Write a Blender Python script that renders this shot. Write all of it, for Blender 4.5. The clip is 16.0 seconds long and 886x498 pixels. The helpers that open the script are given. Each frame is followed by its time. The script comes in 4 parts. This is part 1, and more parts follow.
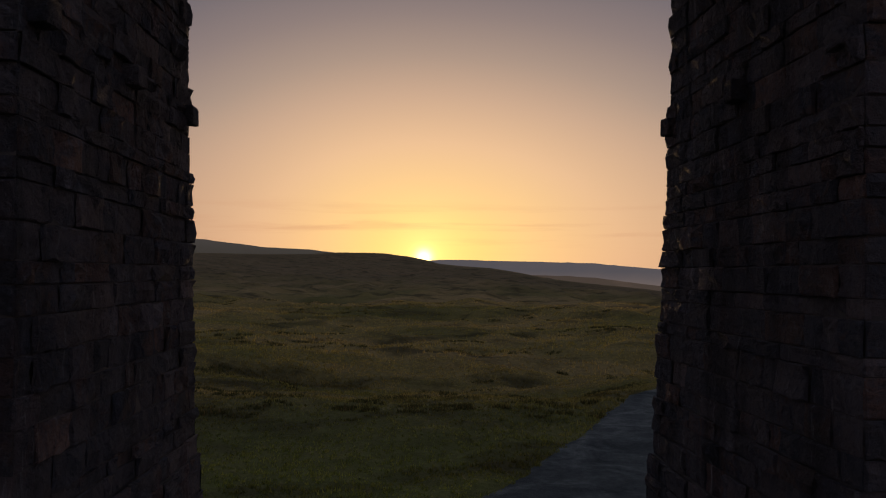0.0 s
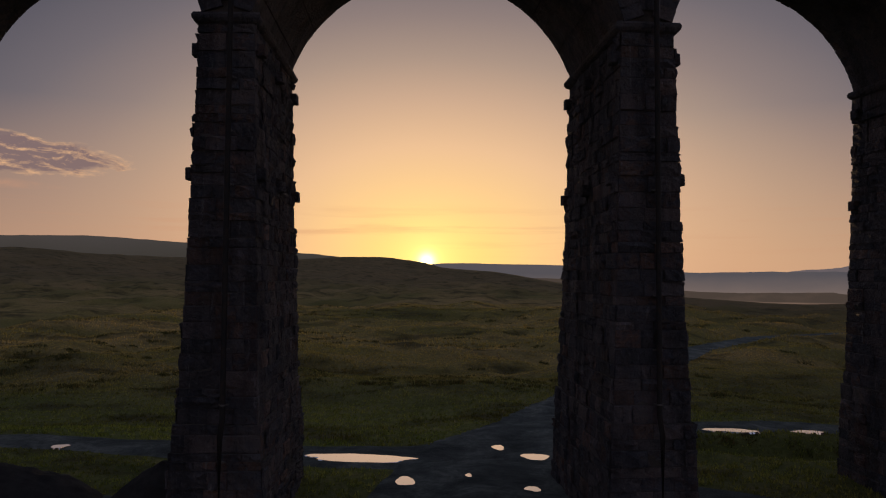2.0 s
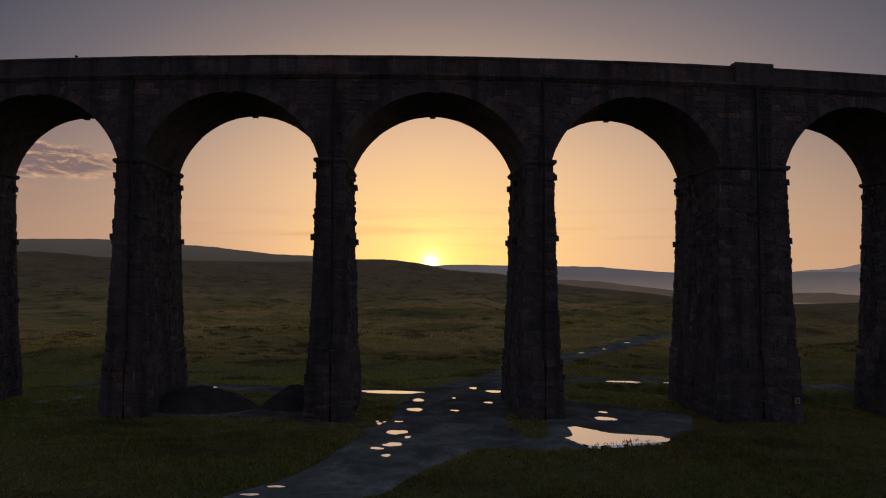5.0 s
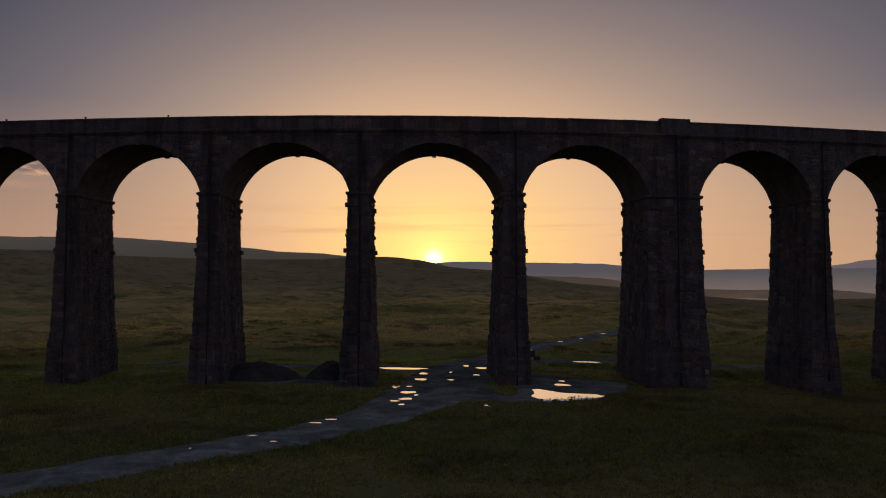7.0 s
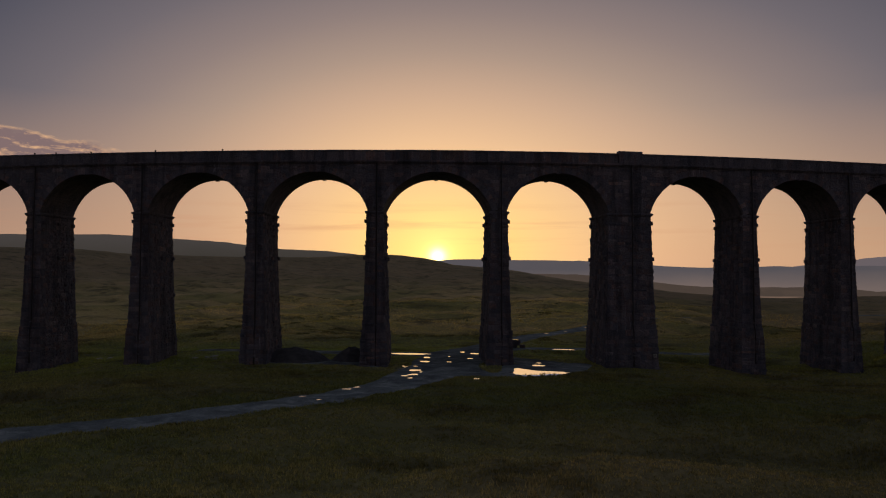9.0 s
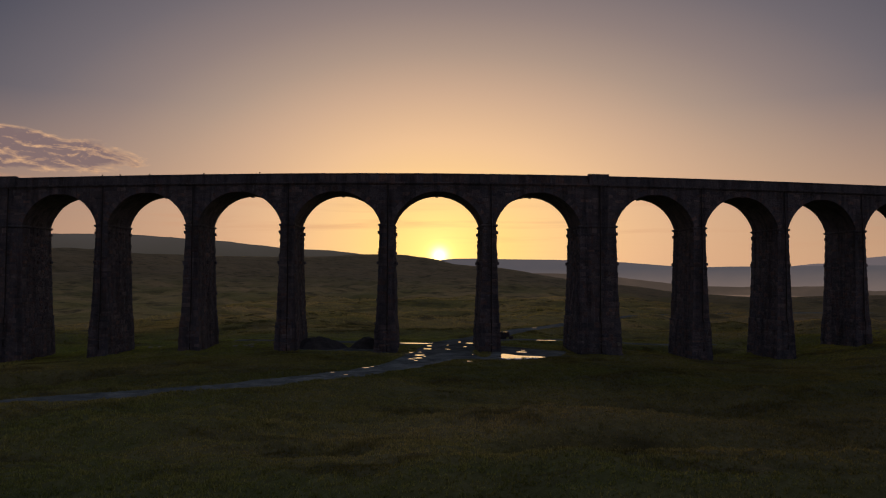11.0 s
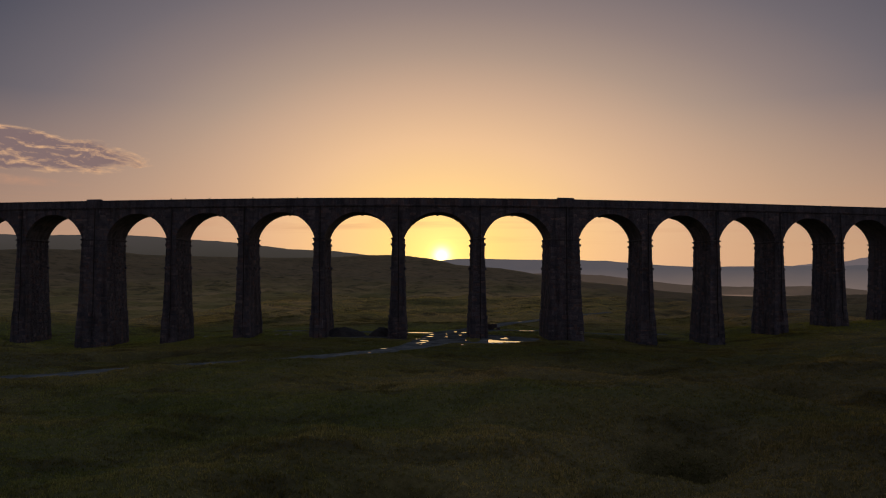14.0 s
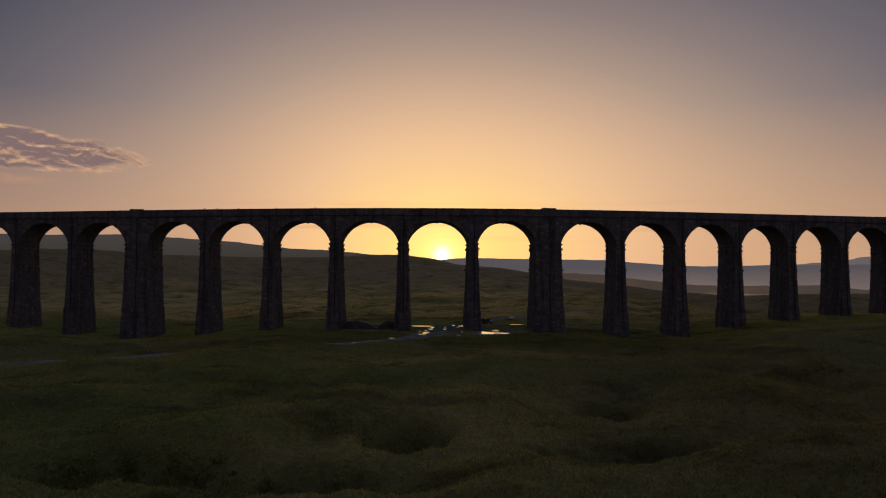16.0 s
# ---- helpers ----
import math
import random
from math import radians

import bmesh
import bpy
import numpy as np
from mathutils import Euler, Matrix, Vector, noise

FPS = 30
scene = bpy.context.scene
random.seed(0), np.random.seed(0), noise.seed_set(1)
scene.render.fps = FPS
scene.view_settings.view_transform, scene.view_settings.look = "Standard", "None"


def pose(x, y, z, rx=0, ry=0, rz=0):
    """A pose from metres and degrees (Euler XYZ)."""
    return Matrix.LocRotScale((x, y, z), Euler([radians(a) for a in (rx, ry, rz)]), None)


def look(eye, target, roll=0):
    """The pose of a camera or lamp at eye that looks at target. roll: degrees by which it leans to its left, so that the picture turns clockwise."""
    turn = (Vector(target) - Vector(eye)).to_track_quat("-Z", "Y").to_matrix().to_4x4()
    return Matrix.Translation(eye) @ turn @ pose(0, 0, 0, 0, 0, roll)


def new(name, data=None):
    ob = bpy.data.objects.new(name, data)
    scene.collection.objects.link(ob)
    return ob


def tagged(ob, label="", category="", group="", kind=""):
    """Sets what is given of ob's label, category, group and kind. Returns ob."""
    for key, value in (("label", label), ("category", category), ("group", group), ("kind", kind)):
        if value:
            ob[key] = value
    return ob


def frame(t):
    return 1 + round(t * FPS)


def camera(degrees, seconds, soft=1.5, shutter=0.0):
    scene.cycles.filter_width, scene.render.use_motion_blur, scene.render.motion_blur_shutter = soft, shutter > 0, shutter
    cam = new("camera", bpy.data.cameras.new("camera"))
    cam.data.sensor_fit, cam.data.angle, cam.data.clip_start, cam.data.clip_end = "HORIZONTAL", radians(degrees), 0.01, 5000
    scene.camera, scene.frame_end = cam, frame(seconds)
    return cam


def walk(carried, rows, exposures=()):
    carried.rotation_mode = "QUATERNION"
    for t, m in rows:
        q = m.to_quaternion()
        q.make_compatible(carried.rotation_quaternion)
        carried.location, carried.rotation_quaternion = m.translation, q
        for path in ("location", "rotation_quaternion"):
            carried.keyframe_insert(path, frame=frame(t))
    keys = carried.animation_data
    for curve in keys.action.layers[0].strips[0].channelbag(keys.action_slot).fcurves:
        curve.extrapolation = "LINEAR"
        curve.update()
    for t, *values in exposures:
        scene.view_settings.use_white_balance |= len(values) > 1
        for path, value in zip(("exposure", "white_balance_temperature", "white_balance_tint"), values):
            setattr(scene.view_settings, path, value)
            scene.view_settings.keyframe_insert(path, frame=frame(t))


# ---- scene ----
# camera and its flight: seconds, place, yaw, pitch, roll
cam = camera(60.29, 16.0, soft=1.1)
ROWS = [
    (0.0, -0.239, 14.906, 9.701, -0.478, 1.858, -0.719),
    (0.5, -0.159, 11.323, 9.760, -0.426, 1.941, -0.662),
    (1.0, -0.098, 7.463, 9.875, -0.375, 1.990, -0.598),
    (1.5, -0.047, 3.434, 9.984, -0.309, 2.057, -0.505),
    (2.0, 0.035, -0.988, 10.040, -0.263, 2.107, -0.409),
    (2.5, 0.114, -5.508, 10.128, -0.235, 2.171, -0.353),
    (3.0, 0.192, -10.272, 10.198, -0.207, 2.228, -0.327),
    (3.5, 0.329, -14.714, 10.286, -0.146, 2.270, -0.291),
    (4.0, 0.420, -19.661, 10.426, -0.085, 2.250, -0.253),
    (6.5, 0.923, -44.106, 11.166, 0.231, 2.052, -0.136),
    (7.0, 1.056, -49.148, 11.310, 0.282, 1.965, -0.126),
    (7.5, 1.193, -53.873, 11.508, 0.364, 1.918, -0.155),
    (8.0, 1.340, -58.578, 11.681, 0.438, 1.861, -0.170),
    (8.5, 1.500, -63.368, 11.817, 0.500, 1.801, -0.171),
    (9.0, 1.645, -68.142, 11.959, 0.561, 1.765, -0.170),
    (11.5, 2.285, -92.836, 12.568, 0.718, 1.693, -0.217),
    (12.0, 2.448, -97.890, 12.691, 0.749, 1.693, -0.210),
    (12.5, 2.590, -103.108, 12.809, 0.785, 1.686, -0.202),
    (13.0, 2.747, -108.222, 12.932, 0.815, 1.699, -0.190),
    (13.5, 2.942, -113.318, 13.045, 0.832, 1.706, -0.169),
    (14.0, 3.102, -118.538, 13.143, 0.868, 1.699, -0.142),
    (14.5, 3.273, -123.723, 13.232, 0.893, 1.671, -0.113),
    (15.0, 3.438, -129.060, 13.308, 0.915, 1.602, -0.098),
    (15.5, 3.580, -134.542, 13.404, 0.907, 1.621, -0.123),
    (16.0, 3.709, -140.102, 13.502, 0.903, 1.640, -0.154),
]
walk(cam, [(t, pose(x, y, z, 90 + pitch, roll, yaw)) for t, x, y, z, yaw, pitch, roll in ROWS])

# ---- world and sun ----
SUN_AZ, SUN_EL = -0.972, 1.19          # degrees, clockwise from +y, and above the horizon
sun_dir = Vector((math.sin(radians(SUN_AZ)) * math.cos(radians(SUN_EL)), math.cos(radians(SUN_AZ)) * math.cos(radians(SUN_EL)), math.sin(radians(SUN_EL))))


def srgb(r, g, b):
    return tuple((c / 255 / 12.92 if c < 10.3 else ((c / 255 + 0.055) / 1.055) ** 2.4) for c in (r, g, b)) + (1.0,)


class Nodes:
    """Small helper to write node trees in few lines."""

    def __init__(self, tree):
        self.tree = tree
        tree.nodes.clear()

    def add(self, kind, inputs=(), **props):
        n = self.tree.nodes.new(kind)
        for k, v in props.items():
            setattr_safe(n, k, v)
        for k, v in dict(inputs).items():
            if hasattr(v, "node"):
                self.tree.links.new(v, n.inputs[k])
            else:
                n.inputs[k].default_value = v
        return n

    def math(self, op, a, b=0.0, clamp=False):
        n = self.add("ShaderNodeMath", {0: a, 1: b})
        n.operation, n.use_clamp = op, clamp
        return n.outputs[0]

    def mix(self, f, a, b, blend="MIX"):
        n = self.tree.nodes.new("ShaderNodeMix")
        n.data_type, n.blend_type = "RGBA", blend
        for i, v in ((0, f), (6, a), (7, b)):
            if hasattr(v, "node"):
                self.tree.links.new(v, n.inputs[i])
            else:
                n.inputs[i].default_value = v
        return n.outputs[2]

    def ramp(self, f, stops, interpolation="LINEAR"):
        n = self.tree.nodes.new("ShaderNodeValToRGB")
        n.color_ramp.interpolation = interpolation
        e = n.color_ramp.elements
        while len(e) < len(stops):
            e.new(0.5)
        for el, (p, c) in zip(e, stops):
            el.position, el.color = p, c
        self.tree.links.new(f, n.inputs[0])
        return n.outputs[0]

    def noise(self, vec, scale, detail=4.0, rough=0.55, distort=0.0):
        return self.add("ShaderNodeTexNoise", {"Vector": vec, "Scale": scale, "Detail": detail, "Roughness": rough, "Distortion": distort}).outputs[0]


def setattr_safe(n, k, v):
    if k == "operation":
        n.operation = v
    elif k == "sky_type":
        n.sky_type = v
    elif k == "vector_type":
        n.vector_type = v


def build_world():
    world = bpy.data.worlds.new("evening_sky")
    scene.world = world
    world.use_nodes = True
    N = Nodes(world.node_tree)
    gen = N.add("ShaderNodeTexCoord").outputs["Generated"]
    sep = N.add("ShaderNodeSeparateXYZ", {0: gen})
    el = N.math("MULTIPLY", N.math("ARCSINE", sep.outputs[2]), 57.2958)
    az = N.math("SUBTRACT", N.math("MULTIPLY", N.math("ARCTAN2", sep.outputs[0], sep.outputs[1]), 57.2958), SUN_AZ)
    # width of the evening glow: wide along the horizon, lower in height
    e2 = N.math("ABSOLUTE", N.math("SUBTRACT", el, SUN_EL))
    a2 = N.math("SUBTRACT", N.math("MULTIPLY", N.math("ABSOLUTE", az), 0.62), N.math("MULTIPLY", az, 0.05))
    dist = N.math("SQRT", N.math("ADD", N.math("MULTIPLY", a2, a2), N.math("MULTIPLY", e2, e2)))
    f = N.math("DIVIDE", dist, 130.0, clamp=True)
    S = lambda d, *c: (d / 130.0, srgb(*c))
    col = N.ramp(f, [S(0, 255, 222, 118), S(4.5, 248, 204, 139), S(8.5, 232, 189, 147), S(12.0, 202, 167, 140), S(15.0, 169, 145, 130),
                     S(18.0, 140, 123, 119), S(21.5, 109, 101, 107), S(26.0, 77, 76, 89), S(34.0, 66, 67, 82), S(50.0, 104, 106, 122), S(75.0, 122, 126, 146), S(95.0, 92, 96, 116), S(108.0, 50, 53, 66), S(125.0, 30, 32, 42)])
    # warmer and a little duller along the horizon away from the sun
    low = N.math("MULTIPLY", N.math("SUBTRACT", 1.0, N.math("DIVIDE", el, 12.0), clamp=True), N.math("DIVIDE", N.math("SUBTRACT", a2, 4.0), 9.0, clamp=True))
    east = N.math("DIVIDE", N.math("ADD", az, 12.0), 30.0, clamp=True)
    col = N.mix(N.math("MULTIPLY", low, 0.75), col, N.mix(east, srgb(200, 154, 122), srgb(214, 166, 126)))
    # thin cloud: a bank far left and faint streaks low down
    def sheet(lift):
        x = N.math("MULTIPLY", az, 0.30)
        y = N.math("ADD", N.math("MULTIPLY", N.math("ADD", el, lift), 0.80), N.math("MULTIPLY", az, 0.03))
        return N.noise(N.add("ShaderNodeCombineXYZ", {0: x, 1: y, 2: 0.3}).outputs[0], 1.6, 9.0, 0.64, 0.35)

    n1, n1b = sheet(0.0), sheet(0.22)
    u = N.math("DIVIDE", N.math("ADD", az, 32.0), 12.0)
    v = N.math("DIVIDE", N.math("SUBTRACT", N.math("SUBTRACT", el, N.math("MULTIPLY", u, -0.5)), 8.05), 1.6)
    bank = N.math("SUBTRACT", 1.0, N.math("ADD", N.math("MULTIPLY", u, u), N.math("MULTIPLY", v, v)), clamp=True)
    u2 = N.math("DIVIDE", N.math("ADD", az, 32.0), 7.0)
    v2 = N.math("DIVIDE", N.math("ADD", N.math("SUBTRACT", el, 6.05), N.math("MULTIPLY", u2, 0.25)), 0.42)
    strip = N.math("SUBTRACT", 1.0, N.math("ADD", N.math("MULTIPLY", u2, u2), N.math("MULTIPLY", v2, v2)), clamp=True)
    body = N.math("ADD", N.math("MULTIPLY", N.math("SUBTRACT", n1, 0.5), 5.0), N.math("SUBTRACT", N.math("MULTIPLY", bank, 3.2), 0.35))
    dens = N.math("MULTIPLY", body, N.math("MULTIPLY", bank, 5.0, clamp=True), clamp=True)
    faint = N.math("MULTIPLY", N.math("MULTIPLY", N.math("SUBTRACT", n1, 0.36, clamp=True), 4.5, clamp=True), strip)
    # tops and thin rims catch the low sun, the body stays dull mauve
    lit = N.math("ADD", N.math("MULTIPLY", N.math("SUBTRACT", n1, n1b), 5.0), N.math("SUBTRACT", 1.0, N.math("MULTIPLY", dens, 1.0)), clamp=True)
    col = N.mix(N.math("MULTIPLY", dens, 0.95), col, N.mix(lit, srgb(124, 102, 104), srgb(224, 174, 132)))
    col = N.mix(N.math("MULTIPLY", faint, 0.8), col, srgb(186, 140, 116))
    flat2 = N.add("ShaderNodeCombineXYZ", {0: N.math("MULTIPLY", az, 0.07), 1: N.math("MULTIPLY", el, 1.3), 2: 4.0}).outputs[0]
    n2 = N.noise(flat2, 1.0, 5.0, 0.6, 0.3)
    w = N.math("SUBTRACT", 1.0, N.math("ABSOLUTE", N.math("DIVIDE", N.math("SUBTRACT", el, 3.6), 2.3)), clamp=True)
    streak = N.math("MULTIPLY", N.math("MULTIPLY", N.math("SUBTRACT", n2, 0.5, clamp=True), 5.0, clamp=True), w)
    col = N.mix(N.math("MULTIPLY", streak, 0.42), col, srgb(196, 140, 110))
    # the sun itself, half sunk behind the ridge
    dot = N.add("ShaderNodeVectorMath", {0: gen, 1: tuple(sun_dir)}, operation="DOT_PRODUCT").outputs["Value"]
    ang = N.math("MULTIPLY", N.math("ARCCOSINE", N.math("MINIMUM", dot, 1.0)), 57.2958)
    q = N.math("DIVIDE", ang, 0.55)
    core = N.math("MULTIPLY", N.math("POWER", 2.71828, N.math("MULTIPLY", N.math("MULTIPLY", q, q), -1.0)), 3.5)
    halo = N.math("MULTIPLY", N.math("POWER", 2.71828, N.math("DIVIDE", ang, -1.7)), 0.55)
    glow = N.add("ShaderNodeVectorMath", {0: (1.0, 0.78, 0.30), "Scale": N.math("ADD", core, halo)}, operation="SCALE").outputs[0]
    full = N.add("ShaderNodeVectorMath", {0: col, 1: glow}, operation="ADD").outputs[0]
    sky = N.add("ShaderNodeTexSky", sky_type="NISHITA")
    sky.sun_disc, sky.sun_elevation, sky.sun_rotation = False, radians(SUN_EL), radians(SUN_AZ)
    full = N.mix(1.0, full, (0.99, 1.0, 1.01, 1), "MULTIPLY")
    b1 = N.add("ShaderNodeBackground", {0: full, 1: 1.0})
    b2 = N.add("ShaderNodeBackground", {0: sky.outputs[0], 1: 0.008})
    both = N.add("ShaderNodeAddShader", {0: b1.outputs[0], 1: b2.outputs[0]})
    N.add("ShaderNodeOutputWorld", {0: both.outputs[0]})


build_world()
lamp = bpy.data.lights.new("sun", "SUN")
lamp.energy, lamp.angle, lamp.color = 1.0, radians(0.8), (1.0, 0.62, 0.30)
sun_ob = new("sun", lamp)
# lamp turned 1.3 degrees off the sky's sun, so pier sides are only grazed
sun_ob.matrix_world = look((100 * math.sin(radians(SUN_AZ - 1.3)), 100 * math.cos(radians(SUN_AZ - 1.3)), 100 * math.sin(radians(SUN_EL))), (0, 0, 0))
scene.view_settings.exposure = 0.0


# ---- materials ----
def material(name, build):
    m = bpy.data.materials.new(name)
    m.use_nodes = True
    N = Nodes(m.node_tree)
    out = N.tree.nodes.new("ShaderNodeOutputMaterial")
    N.tree.links.new(build(N), out.inputs[0])
    return m


def principled(N, colour, rough=0.8, bump=None, strength=0.5, distance=0.02, metal=0.0, spec=0.4):
    ins = {"Base Color": colour, "Roughness": rough, "Metallic": metal, "Specular IOR Level": spec}
    if bump is not None:
        ins["Normal"] = N.add("ShaderNodeBump", {"Height": bump, "Strength": strength, "Distance": distance}).outputs[0]
    return N.add("ShaderNodeBsdfPrincipled", ins).outputs[0]


def stone_nodes(N, per_object):
    geo = N.add("ShaderNodeNewGeometry")
    pos = geo.outputs["Position"]
    rnd = N.add("ShaderNodeObjectInfo").outputs["Random"] if per_object else geo.outputs["Random Per Island"]
    big = N.noise(pos, 0.45, 5.0, 0.6)
    patch = N.noise(pos, 2.3, 6.0, 0.68, 0.6)
    fine = N.noise(pos, 7.0, 6.0, 0.68)
    grain = N.noise(pos, 40.0, 3.0, 0.6)
    block = N.math("FRACT", N.math("MULTIPLY", rnd, 7.31))
    # each stone has its own tone, broken by lichen, soot and iron staining that run across the joints
    tone = N.math("ADD", N.math("MULTIPLY", rnd, 0.40), N.math("ADD", 0.04, N.math("MULTIPLY", patch, 0.52)))
    base = N.ramp(tone, [(0.12, (0.042, 0.043, 0.050, 1)), (0.34, (0.080, 0.078, 0.086, 1)), (0.48, (0.112, 0.096, 0.094, 1)), (0.60, (0.072, 0.072, 0.082, 1)), (0.70, (0.125, 0.082, 0.066, 1)), (0.80, (0.155, 0.15, 0.155, 1))])
    stain = N.math("MULTIPLY", N.math("SUBTRACT", big, 0.47, clamp=True), 4.0, clamp=True)
    col = N.mix(N.math("MULTIPLY", stain, 0.65), base, (0.026, 0.026, 0.031, 1))
    rust = N.math("MULTIPLY", N.math("SUBTRACT", N.noise(N.add("ShaderNodeVectorMath", {0: pos, 1: (1.0, 1.0, 0.25)}, operation="MULTIPLY").outputs[0], 0.8, 5.0, 0.65), 0.56, clamp=True), 7.0, clamp=True)
    col = N.mix(N.math("MULTIPLY", rust, 0.55), col, (0.085, 0.045, 0.038, 1))
    tall = N.add("ShaderNodeVectorMath", {0: pos, 1: (1.0, 1.0, 0.09)}, operation="MULTIPLY").outputs[0]
    damp = N.math("MULTIPLY", N.math("SUBTRACT", N.noise(tall, 0.9, 5.0, 0.6), 0.47, clamp=True), 6.0, clamp=True)
    col = N.mix(N.math("MULTIPLY", damp, 0.65), col, (0.021, 0.021, 0.025, 1))
    lime = N.math("MULTIPLY", N.math("SUBTRACT", N.noise(tall, 3.2, 6.0, 0.7), 0.60, clamp=True), 7.0, clamp=True)
    col = N.mix(N.math("MULTIPLY", lime, 0.75), col, (0.23, 0.225, 0.23, 1))
    pale = N.math("MULTIPLY", N.math("SUBTRACT", fine, 0.56, clamp=True), 6.0, clamp=True)
    col = N.mix(N.math("MULTIPLY", pale, 0.55), col, (0.14, 0.135, 0.14, 1))
    soot = N.math("MULTIPLY", N.math("SUBTRACT", 0.44, fine, clamp=True), 7.0, clamp=True)
    col = N.mix(N.math("MULTIPLY", soot, 0.7), col, (0.016, 0.016, 0.018, 1))
    rough = N.math("SUBTRACT", 0.92, N.math("MULTIPLY", stain, 0.25))
    h = N.math("ADD", N.math("ADD", N.math("MULTIPLY", fine, 1.0), N.math("MULTIPLY", patch, 1.2)), N.math("MULTIPLY", grain, 0.25))
    col = N.mix(1.0, col, N.ramp(block, [(0.0, (1.00, 1.10, 1.22, 1)), (0.6, (1.20, 1.28, 1.41, 1)), (0.85, (1.46, 1.44, 1.52, 1)), (1.0, (1.9, 1.86, 1.94, 1))]), "MULTIPLY")
    return principled(N, col, rough, h, 1.0, 0.16, spec=0.18)


def moor_colour(N, pos):
    """Drifts of green, olive and straw, broken by darker rushes; light painted in by region."""
    wide = N.add("ShaderNodeVectorMath", {0: pos, 1: (0.5, 1.0, 1.0)}, operation="MULTIPLY").outputs[0]
    patch = N.noise(wide, 0.028, 6.0, 0.62, 0.5)
    mid = N.noise(wide, 0.15, 6.0, 0.65, 0.3)
    sep = N.add("ShaderNodeSeparateXYZ", {0: pos})
    green = [(0.32, (0.072, 0.088, 0.028, 1)), (0.42, (0.110, 0.120, 0.040, 1)), (0.50, (0.140, 0.132, 0.050, 1)), (0.57, (0.178, 0.158, 0.064, 1)), (0.68, (0.225, 0.185, 0.082, 1))]
    # straw tones raised beyond the viaduct, painting in light through the grass
    backlit_straw = [(0.32, (0.165, 0.155, 0.045, 1)), (0.42, (0.245, 0.212, 0.062, 1)), (0.50, (0.33, 0.262, 0.085, 1)), (0.57, (0.41, 0.305, 0.115, 1)), (0.68, (0.48, 0.345, 0.15, 1))]
    far = N.math("DIVIDE", N.math("SUBTRACT", sep.outputs[1], 62.0), 40.0, clamp=True)
    col = N.mix(N.math("MULTIPLY", far, 0.72), N.ramp(patch, green), N.ramp(patch, backlit_straw))
    # far moor is brown, its colour also lightened in place of haze
    moor = N.math("DIVIDE", N.math("SUBTRACT", N.add("ShaderNodeVectorMath", {0: pos}, operation="LENGTH").outputs["Value"], 220.0), 420.0, clamp=True)
    col = N.mix(N.math("MULTIPLY", moor, 0.85), col, N.mix(patch, (0.085, 0.072, 0.042, 1), (0.26, 0.19, 0.10, 1)))
    # short grazed turf round the feet of the piers
    band = N.math("SUBTRACT", 1.0, N.math("DIVIDE", N.math("ABSOLUTE", N.math("SUBTRACT", sep.outputs[1], 45.0)), 30.0), clamp=True)
    col = N.mix(N.math("MULTIPLY", band, 0.75), col, (0.140, 0.185, 0.040, 1))
    # browner east of the yard, darkened in colour for the dimmer light there
    east_dim = N.math("MULTIPLY", N.math("DIVIDE", N.math("SUBTRACT", N.math("ADD", sep.outputs[0], N.math("MULTIPLY", patch, 30.0)), 20.0), 25.0, clamp=True), N.math("DIVIDE", N.math("SUBTRACT", 110.0, sep.outputs[1]), 110.0, clamp=True))
    col = N.mix(N.math("MULTIPLY", east_dim, 0.6), col, (0.088, 0.070, 0.033, 1))
    # a darker green band of ground before the viaduct
    fore_band = N.math("SUBTRACT", 1.0, N.math("DIVIDE", N.math("ABSOLUTE", sep.outputs[1]), 30.0), clamp=True)
    col = N.mix(N.math("MULTIPLY", fore_band, 0.75), col, (0.066, 0.076, 0.026, 1))
    dark = N.math("MULTIPLY", N.math("MULTIPLY", N.math("SUBTRACT", mid, 0.5, clamp=True), 7.0, clamp=True), 0.8)
    # the same brown dimming carried on beyond the viaduct
    far_east_dim = N.math("MULTIPLY", N.math("DIVIDE", N.math("SUBTRACT", sep.outputs[0], N.math("ADD", 25.0, N.math("MULTIPLY", sep.outputs[1], 0.12))), 60.0, clamp=True), N.math("DIVIDE", N.math("SUBTRACT", sep.outputs[1], 70.0), 50.0, clamp=True))
    col = N.mix(N.math("MULTIPLY", far_east_dim, 0.7), col, (0.125, 0.092, 0.046, 1))
    col = N.mix(1.0, col, (1.07, 1.02, 1.0, 1), "MULTIPLY")
    return N.mix(dark, col, (0.050, 0.042, 0.017, 1)), mid


def ground_nodes(N):
    pos = N.add("ShaderNodeNewGeometry").outputs["Position"]
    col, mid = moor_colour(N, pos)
    fine = N.noise(pos, 2.2, 6.0, 0.7)
    col = N.mix(N.math("MULTIPLY", N.math("SUBTRACT", fine, 0.42, clamp=True), 2.2, clamp=True), col, (0.066, 0.060, 0.022, 1))
    h = N.math("ADD", N.math("MULTIPLY", mid, 2.0), fine)
    return principled(N, col, 0.9, h, 0.9, 0.22, spec=0.15)


def grass_nodes(N):
    geo = N.add("ShaderNodeNewGeometry")
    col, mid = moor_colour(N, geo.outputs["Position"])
    tone = N.ramp(geo.outputs["Random Per Island"], [(0.0, (0.6, 0.62, 0.55, 1)), (0.5, (1.0, 1.0, 0.92, 1)), (1.0, (1.35, 1.25, 1.1, 1))])
    col = N.mix(1.0, col, tone, "MULTIPLY")
    return sward(N, col)


